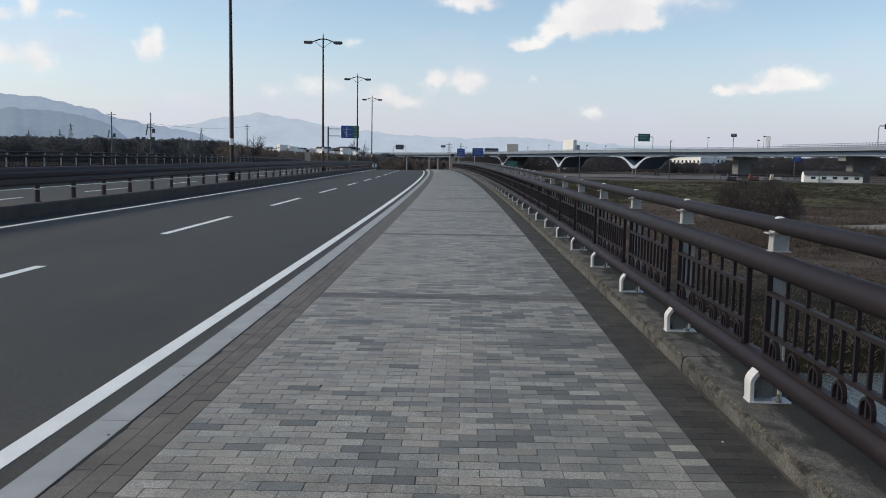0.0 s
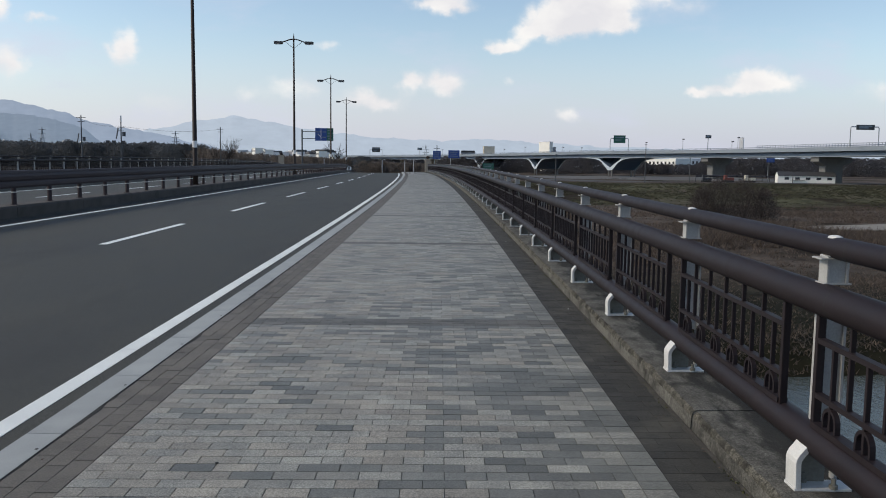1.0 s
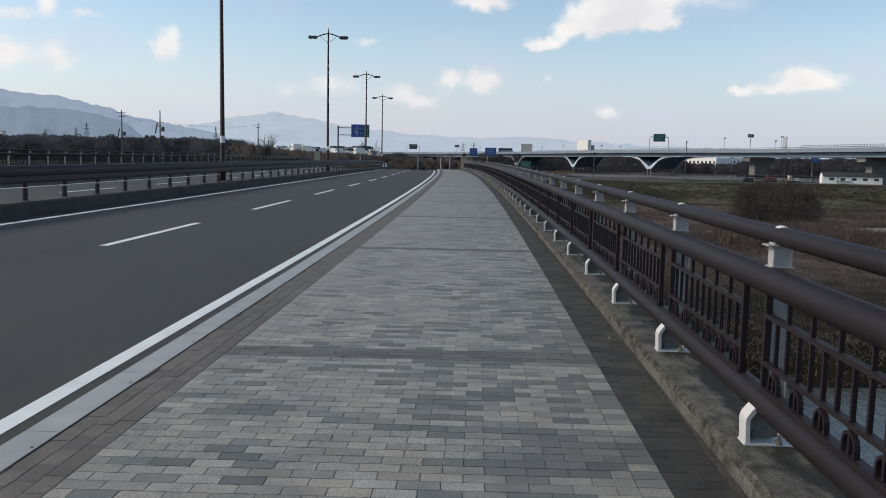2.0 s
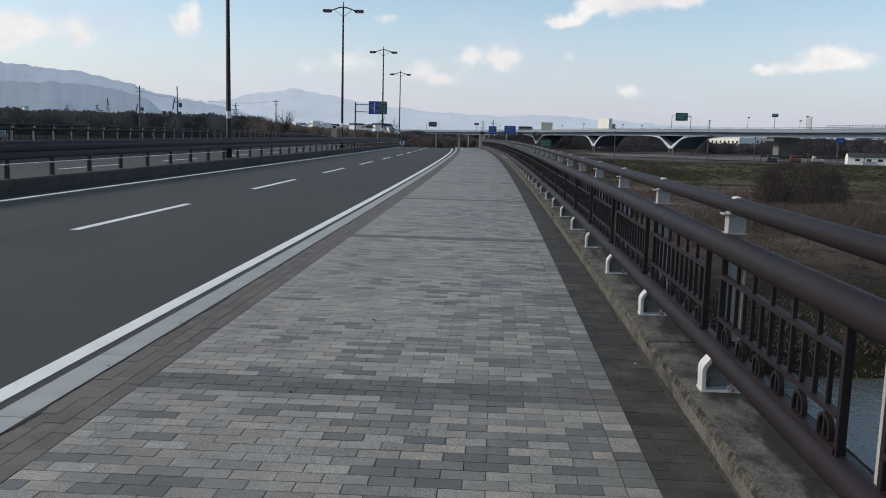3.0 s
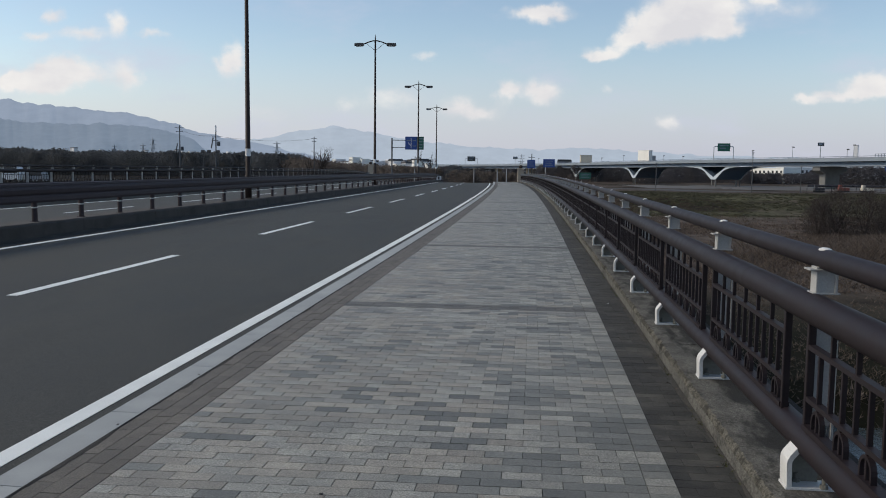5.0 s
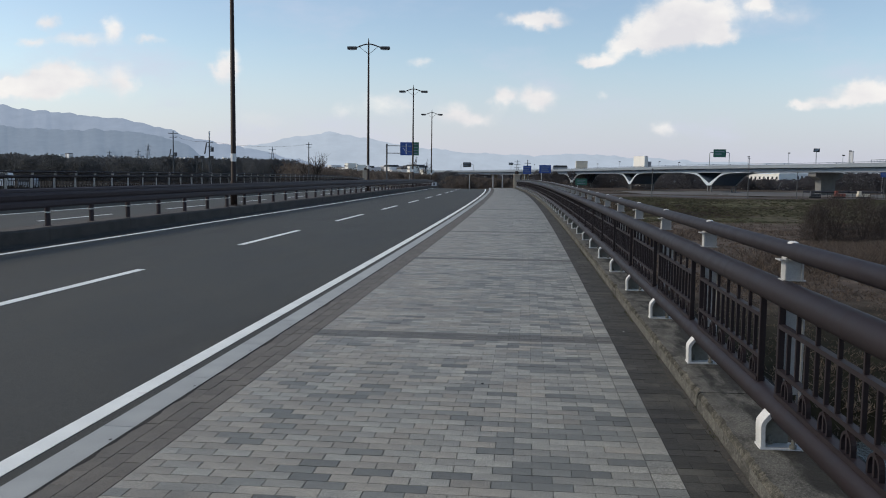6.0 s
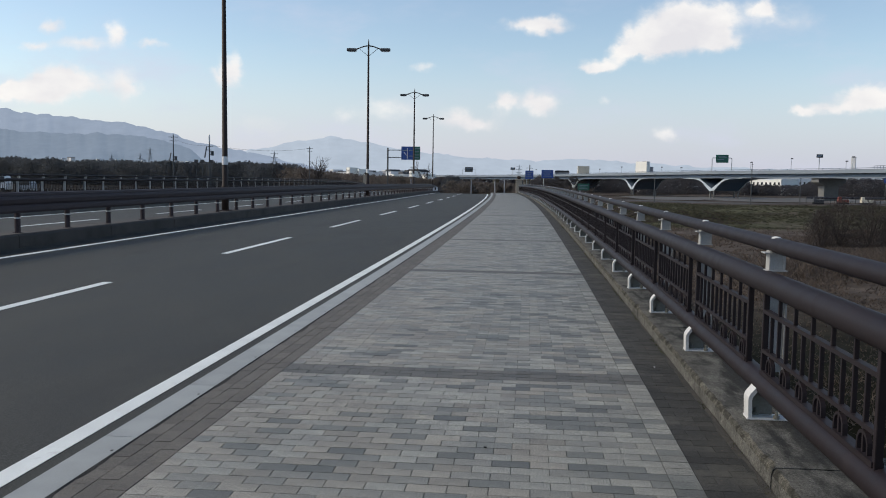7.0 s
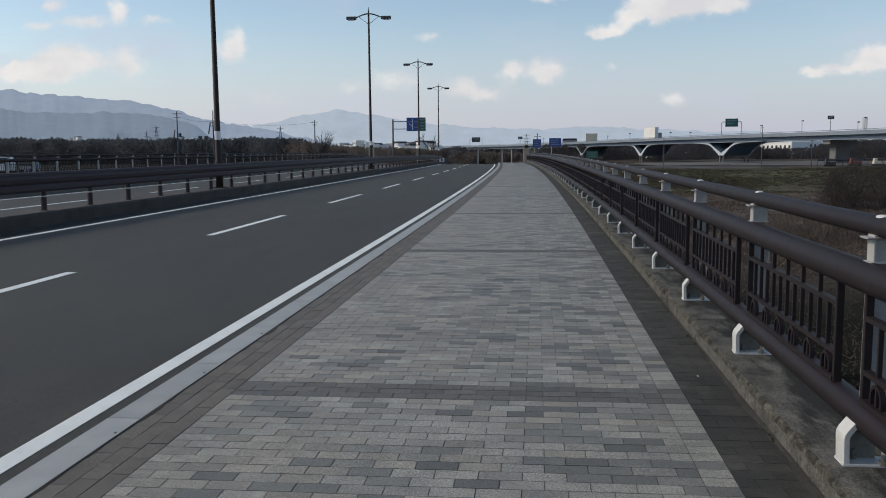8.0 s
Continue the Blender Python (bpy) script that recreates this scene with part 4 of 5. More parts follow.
def ground_strip(name, line, width, material, label, category, lift=.12):
    verts, faces = [], []
    pts = [Vector((*p, 0)) for p in line]
    dense = []
    for a, c in zip(pts, pts[1:]):
        n = max(2, int((c - a).length / 6))
        dense += [a.lerp(c, i / n) for i in range(n)]
    dense.append(pts[-1])
    for i, p in enumerate(dense):
        d = (dense[min(i + 1, len(dense) - 1)] - dense[max(i - 1, 0)]).normalized()
        s = Vector((-d.y, d.x, 0))
        wv = width * (1 + .25 * noise.noise((p.x * .06, p.y * .06, 5)))
        for k in (-1, -.33, .33, 1):
            q = p + s * wv * .5 * k
            verts.append((q.x, q.y, ground_height(q.x, q.y) + lift))
    for i in range(len(dense) - 1):
        for k in range(3):
            faces.append((i * 4 + k, i * 4 + k + 1, i * 4 + k + 5, i * 4 + k + 4))
    return structure(mesh_object(name, verts, faces, material, smooth=True), label, category)


ground_strip("sand_path", [(66, 147), (84, 152), (110, 156), (150, 160)], 11, GRAVEL, "pale gravel track across the flood plain", "track", .3)
ground_strip("river_road", [(30, 372), (90, 366), (140, 362), (230, 356)], 16, ASPHALT_DARK, "grey service road on top of the dyke", "road", .1)
ground_strip("gravel_lot", [(60, 470), (150, 470), (200, 468)], 150, GRAVEL_GREY, "grey gravel yard under the elevated road", "yard", .16)

# ---------------------------------------------------------------- elevated road
DECK_Z = 11.3
LINE = [(-560, 1400), (-260, 1190), (-61, 968), (29, 783), (75, 645), (115, 517), (157, 437), (181, 362), (197, 290), (207, 210), (212, 110)]


def curve_points(pts, per=14):
    out = []
    p = [Vector((*q, 0)) for q in pts]
    p = [p[0] * 2 - p[1]] + p + [p[-1] * 2 - p[-2]]
    for i in range(1, len(p) - 2):
        for k in range(per):
            t = k / per
            a, b, c, d = p[i - 1:i + 3]
            out.append(.5 * (2 * b + (c - a) * t + (2 * a - 5 * b + 4 * c - d) * t * t + (3 * b - a - 3 * c + d) * t ** 3))
    out.append(p[-2])
    return out


WAY = curve_points(LINE)


def way_at(u):
    """The place on the elevated road that lies in the bearing u, and its direction."""
    best = min(range(1, len(WAY) - 1), key=lambda i: abs(WAY[i].x / max(WAY[i].y, 1) - u))
    i = best
    for a in (i - 1, i):
        p, q = WAY[a], WAY[a + 1]
        f0, f1 = p.x - u * p.y, q.x - u * q.y
        if f0 * f1 <= 0:
            return p.lerp(q, f0 / (f0 - f1)), (q - p).normalized()
    return WAY[i], (WAY[i + 1] - WAY[i - 1]).normalized()


def along_way(name, profile, material, parent, label="", start=0, stop=None):
    """A closed section (offset to the side, height) drawn out along the elevated road."""
    verts, faces, n = [], [], len(profile)
    pts = WAY[start:stop]
    for i, p in enumerate(pts):
        d = (pts[min(i + 1, len(pts) - 1)] - pts[max(i - 1, 0)]).normalized()
        s = Vector((-d.y, d.x, 0))
        verts += [p + s * o + Vector((0, 0, h)) for o, h in profile]
    for i in range(len(pts) - 1):
        for k in range(n):
            a, b = i * n + k, i * n + (k + 1) % n
            faces.append((a, b, b + n, a + n))
    faces += [tuple(reversed(range(n))), tuple(range(len(verts) - n, len(verts)))]
    return mesh_object(name, verts, faces, material, parent, label)


def frame_on_way(u):
    p, d = way_at(u)
    yaw = math.degrees(math.atan2(d.y, d.x))
    return p, pose(p.x, p.y, 0, 0, 0, yaw)


def centre_bearing(u, o):
    """The bearing of the road's centre line where its side line at offset o lies in the bearing u."""
    v = u
    for _ in range(8):
        p, d = way_at(v)
        q = p + Vector((-d.y, d.x, 0)) * o
        v += u - q.x / q.y
    return v


def v_arm(side, inset=0.0):
    """One arm of a V pier: straight inside, and curving out into the girder's haunch."""
    Z = DECK_Z
    outer = [(2.0, -.2), (8.2, Z - 6.9), (11.4, Z - 5.6), (14.6, Z - 4.95), (19.0, Z - 4.5), (27.0, Z - 4.2), (36.0, Z - 4.06)]
    return [(0, -.2)] + [(side * (x - inset), z + inset) for x, z in outer] + [(side * 12.0, Z - 4.06), (side * .5, 1.4), (0, 1.1)]


def viaduct():
    thing = empty("elevated_road")
    Z = DECK_Z
    along_way("deck", [(-10.6, Z - 1.5), (10.6, Z - 1.5), (10.6, Z - 1.9), (8.6, Z - 2.15), (-8.6, Z - 2.15), (-10.6, Z - 1.9)], GIRDER_DARK, thing)
    along_way("girder", [(-9.6, Z - 2.2), (9.6, Z - 2.2), (9.2, Z - 4.1), (-9.2, Z - 4.1)], GIRDER_DARK, thing, "slate blue steel box girder")
    along_way("lower_flange", [(-9.9, Z - 3.85), (-9.62, Z - 3.85), (-9.25, Z - 4.2), (-9.9, Z - 4.2)], GIRDER, thing, "pale lower edge of the girder")
    for o in (-11, 10.7):
        along_way("parapet", [(o, Z - 1.95), (o + .3, Z - 1.95), (o + .3, Z - .1), (o, Z - .1)], GIRDER, thing, "pale painted parapet")
        along_way("parapet_rail", [(o + .05, Z + .28), (o + .25, Z + .28), (o + .25, Z + .48), (o + .05, Z + .48)], GIRDER_DARK, thing, "dark rail on the parapet")
    k = max(i for i in range(len(WAY)) if WAY[i].y > 400)
    for o in (-10.9, 10.8):
        along_way("guard_fence", [(o, Z + 1.1), (o + .1, Z + 1.1), (o + .1, Z + 1.3), (o, Z + 1.3)], GIRDER, thing, "thin steel fence on the parapet", k)
    for i in range(k, len(WAY) - 1):
        for f in (0, .33, .66):
            p = WAY[i].lerp(WAY[i + 1], f)
            d = (WAY[i + 1] - WAY[i]).normalized()
            s = Vector((-d.y, d.x, 0))
            for o in (-10.85, 10.85):
                bm = bmesh.new()
                q = p + s * o
                box(bm, q.x - .09, q.x + .09, q.y - .09, q.y + .09, Z - .12, Z + 1.2)
                part("fence_post", bm, GIRDER, thing)
    for i in range(24, k, 2):
        d = (WAY[i + 1] - WAY[i]).normalized()
        q = WAY[i] + Vector((-d.y, d.x, 0)) * -10.85
        bm = bmesh.new()
        box(bm, q.x - .12, q.x + .12, q.y - .12, q.y + .12, Z - .12, Z + .5)
        part("rail_post", bm, GIRDER_DARK, thing)
    for u in (.0640, .1302, .2195):
        p, m = frame_on_way(centre_bearing(u, -9.0))
        g = ground_height(p.x, p.y)
        # dark body stands for shade inside the V, pale plates for lit faces
        bm = bmesh.new()
        for side in (-1, 1):
            prism(bm, v_arm(side, .35), -8.6, 8.6)
        bmesh.ops.transform(bm, verts=bm.verts, matrix=m)
        pier = part("v_pier", bm, GIRDER_DARK, thing, "V-shaped pier body, dark blue for its inner shade")
        for w in (-9.0, 8.62):
            bm = bmesh.new()
            for side in (-1, 1):
                prism(bm, v_arm(side), w, w + .38)
            bmesh.ops.transform(bm, verts=bm.verts, matrix=m)
            part("fascia", bm, V_PALE, pier, "pale painted edge of the pier")
        for w in (-8.4, 8.4):
            for x in (-1.6, 1.6):
                bm = bmesh.new()
                box(bm, x - .3, x + .3, w - .3, w + .3, g - 1, -.2, .1)
                bmesh.ops.transform(bm, verts=bm.verts, matrix=m)
                part("pier_leg", bm, PIER_CONCRETE, pier, "slender grey leg")
    for u in (-.0265, -.053, -.085, -.12, .01):
        p, m = frame_on_way(u)
        g = ground_height(p.x, p.y)
        bm = bmesh.new()
        prism(bm, [(-2, g - 1), (2, g - 1), (2, Z - 4.1), (-2, Z - 4.1)], -3, 3)
        bmesh.ops.transform(bm, verts=bm.verts, matrix=m)
        part("column", bm, STONE, thing, "concrete column")
    # hammerhead piers: a wall with a cap that tapers out under the girder
    for u in (.3475, .4855, .64):
        p, m = frame_on_way(u)
        g = ground_height(p.x, p.y)
        m = m @ Matrix.Rotation(math.pi / 2, 4, "Z")
        bm = bmesh.new()
        prism(bm, [(-4.6, g - 1), (4.6, g - 1), (4.6, Z - 8.0), (-4.6, Z - 8.0)], -1.9, 1.9)
        bmesh.ops.transform(bm, verts=bm.verts, matrix=m)
        wall = part("pier_wall", bm, PIER_CONCRETE, thing, "grey concrete pier wall")
        bm = bmesh.new()
        prism(bm, [(-4.6, Z - 7.98), (4.6, Z - 7.98), (8.8, Z - 6.2), (8.8, Z - 4.25), (-8.8, Z - 4.25), (-8.8, Z - 6.2)], -2.5, 2.5)
        bmesh.ops.transform(bm, verts=bm.verts, matrix=m)
        part("pier_cap", bm, PIER_CONCRETE, wall, "pale concrete hammerhead cap")
    return tagged(thing, "elevated expressway on V-shaped piers above the flood plain", "elevated road")


viaduct()


def deck_place(u, o=-10.5):
    """The place on the road's near edge that lies in the bearing u."""
    v = u
    for _ in range(6):
        p, d = way_at(v)
        q = p + Vector((-d.y, d.x, 0)) * o
        v += u - q.x / q.y
    return q


def gantry_sign(u, e0, e1, u0, u1, material, label, posts=2):
    """A sign on posts at the edge of the elevated road."""
    p = deck_place(u)
    y = p.y
    z0, z1 = far(u, y, e0).z, far(u, y, e1).z
    w = (u1 - u0) * y
    thing = empty("gantry_sign", pose(p.x, p.y, 0))
    bm = bmesh.new()
    box(bm, -w / 2, w / 2, -.15, .0, z0, z1, .05)
    panel = part("panel", bm, material, thing)
    for k, f in enumerate((.72, .40)):
        bm = bmesh.new()
        box(bm, -w * .36, w * (.36 - .2 * k), -.19, -.155, z0 + (z1 - z0) * f - .25, z0 + (z1 - z0) * f + .25)
        part("legend_bar", bm, LEGEND, panel, "pale unreadable legend bar")
    for k in range(posts):
        s = -1 if k == 0 else 1
        bm = bmesh.new()
        xx = s * w * .78 if posts == 2 else 0
        top = z0 + (z1 - z0) * .6
        tube(bm, [(xx, .3, DECK_Z - .6), (xx, .3, top - .6), (xx - s * .3, .3, top), (xx - s * w * .4, .3, top)] if posts == 2 else [(0, .3, DECK_Z - .6), (0, .3, z1)], .22, 8)
        part("post", bm, GALV, thing)
    return tagged(thing, label, "road sign")


gantry_sign(.2303, .0280, .0368, .2232, .2372, SIGN_GREEN, "green expressway sign on a steel gantry")
gantry_sign(.3363, .0338, .0375, .3328, .3398, SIGN_BACK, "small dark sign box on a pole", 1)
gantry_sign(-.0587, .0144, .0200, -.0634, -.0540, SIGN_BACK, "dark sign seen beside the elevated road")
gantry_sign(-.007, .0176, .0203, -.0096, -.0043, SIGN_BACK, "small grey sign on a post by the elevated road", 1)
gantry_sign(.524, .0425, .0478, .513, .535, SIGN_BACK, "dark overhead sign on a bent steel gantry")


def deck_lamp(u, e, label, head=.9):
    p = deck_place(u)
    top = far(u, p.y, e).z
    thing = empty("deck_lamp", pose(p.x, p.y, 0))
    bm = bmesh.new()
    tube(bm, [(0, 0, DECK_Z - .8), (0, 0, top)], [.16, .10], 8)
    part("pole", bm, GALV, thing)
    bm = bmesh.new()
    box(bm, -.3, head, -.25, .25, top - .15, top + .35, .08)
    part("head", bm, LAMP_HEAD, thing)
    return tagged(thing, label, "lamp post", "elevated road lamp posts")


for u, e in ((.02, .018), (.093, .0195), (.118, .0222), (.163, .0225), (.185, .022), (.262, .0285), (.306, .0325), (.365, .030), (.372, .0345)):
    deck_lamp(u, e, "steel lamp post at the edge of the elevated road")


# ---------------------------------------------------------------- signs, poles and pillars past the bridge
def road_sign_left():
    thing = empty("direction_sign", pose(-17.2, 146, 0))
    g = ground_height(-20.6, 146)
    bm = bmesh.new()
    tube(bm, [(-3.8, .2, g - .3), (-3.8, .2, 7.3)], .13, 10)
    part("post", bm, POLE_GREY, thing, "dark grey steel post")
    for z in (5.75, 6.95):
        bm = bmesh.new()
        tube(bm, [(-3.8, .2, z), (1.4, .2, z)], .06, 8)
        part("arm", bm, POLE_GREY, thing)
    for x0, x1, m, lab in ((-1.55, .42, SIGN_BLUE, "blue part of the panel"), (.424, 1.55, SIGN_GREEN, "green part of the panel")):
        bm = bmesh.new()
        box(bm, x0, x1, .05, .12, 5.4, 7.55, .02)
        panel = part("panel", bm, m, thing, lab)
        bars = ((.98, 7.2, .42), (.98, 6.7, .36), (.95, 6.2, .40), (.98, 5.75, .34)) if x0 > 0 else ((-.98, 6.9, .35), (.0, 6.9, .28), (.0, 6.0, .3))
        for bx, bz, w in bars:
            bm = bmesh.new()
            box(bm, bx - w, bx + w, .035, .05, bz - .07, bz + .07)
            part("legend_bar", bm, LEGEND, panel, "faded unreadable legend bar")
        if x0 < 0:
            for pts in ([(-.55, .04, 5.6), (-.55, .04, 7.3)], [(-.55, .04, 6.0), (-1.1, .04, 6.6)]):
                bm = bmesh.new()
                tube(bm, pts, .045, 6)
                part("route_line", bm, REFLECT, panel, "white route line")
    return tagged(thing, "blue and green direction sign on a cantilever post", "road sign")


road_sign_left()


def road_sign(x, y, w, z0, z1, material, label):
    thing = empty("road_sign", pose(x, y, 0))
    g = on_ground(x, y)
    bm = bmesh.new()
    tube(bm, [(-w * .3, .12, g), (-w * .3, .12, z1)], .08, 8)
    part("post", bm, GALV, thing)
    bm = bmesh.new()
    box(bm, -w / 2, w / 2, 0, .05, z0, z1, .015)
    panel = part("panel", bm, material, thing)
    for k in range(3):
        bm = bmesh.new()
        zz = z1 - (z1 - z0) * (.25 + .25 * k)
        box(bm, -w * .35, w * (.35 - .12 * (k % 2)), -.015, 0, zz - .07, zz + .07)
        part("legend_bar", bm, LEGEND, panel, "faded unreadable legend bar")
    return tagged(thing, label, "road sign")


road_sign(2.7, 192, 1.75, 2.9, 4.7, SIGN_BLUE, "blue road sign on a post past the bridge")
road_sign(6.5, 190, 2.5, 3.1, 4.85, SIGN_BLUE, "wide blue road sign on a post past the bridge")
road_sign(18.9, 252, 3.3, .3, 2.2, SIGN_GREEN, "large green road sign near the elevated road")


road_sign(198, 480, 4.7, 5.4, 8.4, SIGN_BLUE, "blue road sign on a tall post under the elevated road")


def stone_pillar(s, d, height, label):
    thing = empty("bridge_pillar", station(s, d, -.3))
    bm = bmesh.new()
    box(bm, -.42, .42, -.42, .42, 0, height, .03)
    part("shaft", bm, STONE, thing)
    bm = bmesh.new()
    box(bm, -.5, .5, -.5, .5, height + .002, height + .16, .03)
    part("coping", bm, STONE, thing)
    bm = bmesh.new()
    tube(bm, [(0, 0, height + .16), (0, 0, height + .3), (0, 0, height + .5), (0, 0, height + .62)], [.16, .3, .28, .06], 10)
    part("finial", bm, POLE, thing, "dark metal finial")
    return tagged(thing, label, "pillar", "bridge end pillars")


stone_pillar(END + .6, 1.85, 2.1, "tan stone pillar at the end of the bridge railing")
stone_pillar(END_OPP - .4, -22.4, 3.0, "tan stone pillar at the end of the far railing")


def utility_pole(x, y, top, label, arms=((.6, 1.1), (1.5, .8)), gear=5.6):
    g = on_ground(x, y)
    thing = empty("utility_pole", pose(x, y, 0, 0, 0, 12))
    bm = bmesh.new()
    tube(bm, [(0, 0, g), (0, 0, top)], [.2, .11], 10)
    part("pole", bm, POLE_GREY, thing)
    for dz, w in arms:
        bm = bmesh.new()
        box(bm, -w, w, -.06, .06, top - dz - .06, top - dz + .06)
        part("crossarm", bm, POLE_GREY, thing)
    if gear:
        bm = bmesh.new()
        tube(bm, [(.55, 0, top - gear - .4), (.55, 0, top - gear + .5)], .34, 10)
        part("transformer", bm, POLE_GREY, thing)
        bm = bmesh.new()
        tube(bm, [(-.95, 0, top - gear - .9), (-.55, 0, top - gear + 1.3)], .13, 8)
        part("leaning_strut", bm, POLE_GREY, thing)
    return tagged(thing, label, "utility pole")


utility_pole(-81, 202, 12.2, "grey utility pole with crossarms and a transformer")
utility_pole(-62.4, 176, 9.4, "grey utility pole with a pale antenna on top", ((.95, .7), (1.7, .5)), 2.4)
utility_pole(-54, 225, 10.7, "slim utility pole with crossarms on the far bank", ((.5, .8), (1.2, .6)), False)
utility_pole(3.3, 236, 7.0, "utility pole with crossarms behind the road signs", ((.9, .9), (1.6, .6)), False)
for u, e, y in ((.262, .0276, 345), (.3155, .0125, 345), (.1552, .0150, 345), (.41, .006, 360), (.44, -.001, 340)):
    p = far(u, y, e)
    utility_pole(p.x, p.y, p.z, "thin pole standing on the dyke", ((.4, .5),), False)


# boxes taken as pole transformers; the posts below them are added
def signal_box(u, y, e):
    p = far(u, y, e)
    thing = empty("signal_box", pose(p.x, p.y, 0))
    bm = bmesh.new()
    tube(bm, [(0, 0, on_ground(p.x, p.y)), (0, 0, p.z)], .07, 8)
    part("post", bm, POLE_GREY, thing)
    bm = bmesh.new()
    box(bm, -.38, .38, -.2, .2, p.z - .32, p.z + .32, .05)
    part("casing", bm, CAR_DARK, thing)
    return tagged(thing, "dark box on a thin post above the wood", "signal box", "signal boxes")


for u in (-.3702, -.3630, -.352):
    signal_box(u, 176, .0209)


def wire(p, q, sag):
    bm = bmesh.new()
    p, q = Vector(p), Vector(q)
    tube(bm, [p.lerp(q, t) - Vector((0, 0, sag * 4 * t * (1 - t))) for t in [k / 12 for k in range(13)]], .02, 4, False)
    ob = part("overhead_wire", bm, TYRE)
    return tagged(ob, "thin dark overhead wire between utility poles", "wire", "overhead wires")


wire((-81.6, 202, 11.6), (-62.8, 176, 8.7), .7)
wire((-62, 176, 8.6), (-54, 225, 10.2), .8)


def pylon(x, y, top, width, label):
    g = on_ground(x, y, 1)
    thing = empty("pylon", pose(x, y, g))
    H = top - g
    for sx in (-1, 1):
        for sy in (-1, 1):
            bm = bmesh.new()
            tube(bm, [(sx * width, sy * width, 0), (sx * width * .25, sy * width * .25, H * .7), (0, 0, H)], .35, 4)
            part("leg", bm, PYLON, thing)
    for f in (.68, .8, .92):
        bm = bmesh.new()
        tube(bm, [(-width * .95, 0, H * f), (width * .95, 0, H * f)], .3, 4)
        part("crossarm", bm, PYLON, thing)
    for k in range(7):
        f0, f1 = k / 10, (k + 1) / 10
        w0, w1 = width * (1 - .75 * f0 / .7), width * (1 - .75 * f1 / .7)
        bm = bmesh.new()
        for a, c in ((-1, 1), (1, -1)):
            tube(bm, [(a * w0, -w0, H * f0), (c * w1, -w1, H * f1)], .22, 4)
        part("brace", bm, PYLON, thing)
    return tagged(thing, label, "pylon")


for u, e, y in ((-.4498, .0358, 1300), (-.2945, .0348, 1300), (-.463, .029, 1500), (.0, .0235, 1500), (-.5, .027, 1700)):
    p = far(u, y, e)
    pylon(p.x, p.y, p.z, 6, "steel lattice pylon in the distance")


# ---------------------------------------------------------------- buildings
def building(name, x, y, w, d, z1, material, label, rows=0, cols=0, gable=0.0, turn=0.0, base=None):
    g = on_ground(x, y, .3) if base is None else base
    thing = empty(name, pose(x, y, g, 0, 0, turn))
    H = z1 - g
    bm = bmesh.new()
    box(bm, -w / 2, w / 2, 0, d, 0, H)
    part("wall", bm, material, thing)
    bm = bmesh.new()
    if gable:
        prism(bm, [(-w / 2 - .3, H + .02), (w / 2 + .3, H + .02), (w / 2 + .3, H + .2), (w / 2 - 1.0, H + gable), (-w / 2 + 1.0, H + gable), (-w / 2 - .3, H + .2)], -.4, d + .4)
    else:
        box(bm, -w / 2 - .15, w / 2 + .15, -.15, d + .15, H + .004, H + .5)
    part("roof", bm, ROOF_SLATE if gable else material, thing)
    for r in range(rows):
        for c in range(cols):
            bm = bmesh.new()
            cw, rh = w / cols, H / rows
            x0 = -w / 2 + cw * (c + .28)
            z0 = rh * (r + .42)
            box(bm, x0, x0 + cw * .44, -.06, .02, z0, z0 + rh * .32)
            part("window", bm, GLASS_FAR, thing)
    return tagged(thing, label, "building")




def site_hut(x, y, length, depth, eaves, ridge, base, turn):
    """A long prefabricated hut whose white gable end stands out beside a dark pitched roof."""
    thing = empty("site_hut", pose(x, y, base, 0, 0, turn))
    bm = bmesh.new()
    box(bm, -length / 2, length / 2, 0, depth, 0, eaves, .03)
    wall = part("wall", bm, BRIGHT_WALL, thing)
    for side in (-1, 1):
        bm = bmesh.new()
        a = side * length / 2
        vs = [bm.verts.new((xx, yy, zz)) for xx in (a, a - side * .15) for yy, zz in ((0, eaves), (depth, eaves), (depth / 2, ridge - .1))]
        for f in ((0, 1, 2), (5, 4, 3), (0, 3, 4, 1), (1, 4, 5, 2), (2, 5, 3, 0)):
            bm.faces.new([vs[i] for i in f])
        part("gable", bm, BRIGHT_WALL, wall, "white gable end")
    for y0, y1 in ((-.35, depth / 2), (depth + .35, depth / 2)):
        bm = bmesh.new()
        z0 = eaves - .12
        vs = [bm.verts.new((xx, yy, zz)) for xx in (-length / 2 + .2, length / 2 + .3) for yy, zz in ((y0, z0), (y1, ridge), (y1, ridge + .14), (y0, z0 + .14))]
        for f in ((0, 1, 2, 3), (7, 6, 5, 4), (0, 4, 5, 1), (1, 5, 6, 2), (2, 6, 7, 3), (3, 7, 4, 0)):
            bm.faces.new([vs[i] for i in f])
        part("roof", bm, ROOF_SLATE, thing, "dark slate roof slope")
    for k in range(5):
        bm = bmesh.new()
        x0 = -length / 2 + length * (.12 + .185 * k)
        box(bm, x0, x0 + 1.9, -.05, .03, eaves * .48, eaves * .80)
        part("window", bm, GLASS_FAR, wall, "dark window")
    bm = bmesh.new()
    box(bm, -length / 2 + length * .22, -length / 2 + length * .47, -.9, -.02, eaves * .40, eaves * .46)
    part("canopy", bm, WALL_GREY, thing, "low grey canopy")
    return tagged(thing, "long white prefabricated hut with a dark roof", "building")


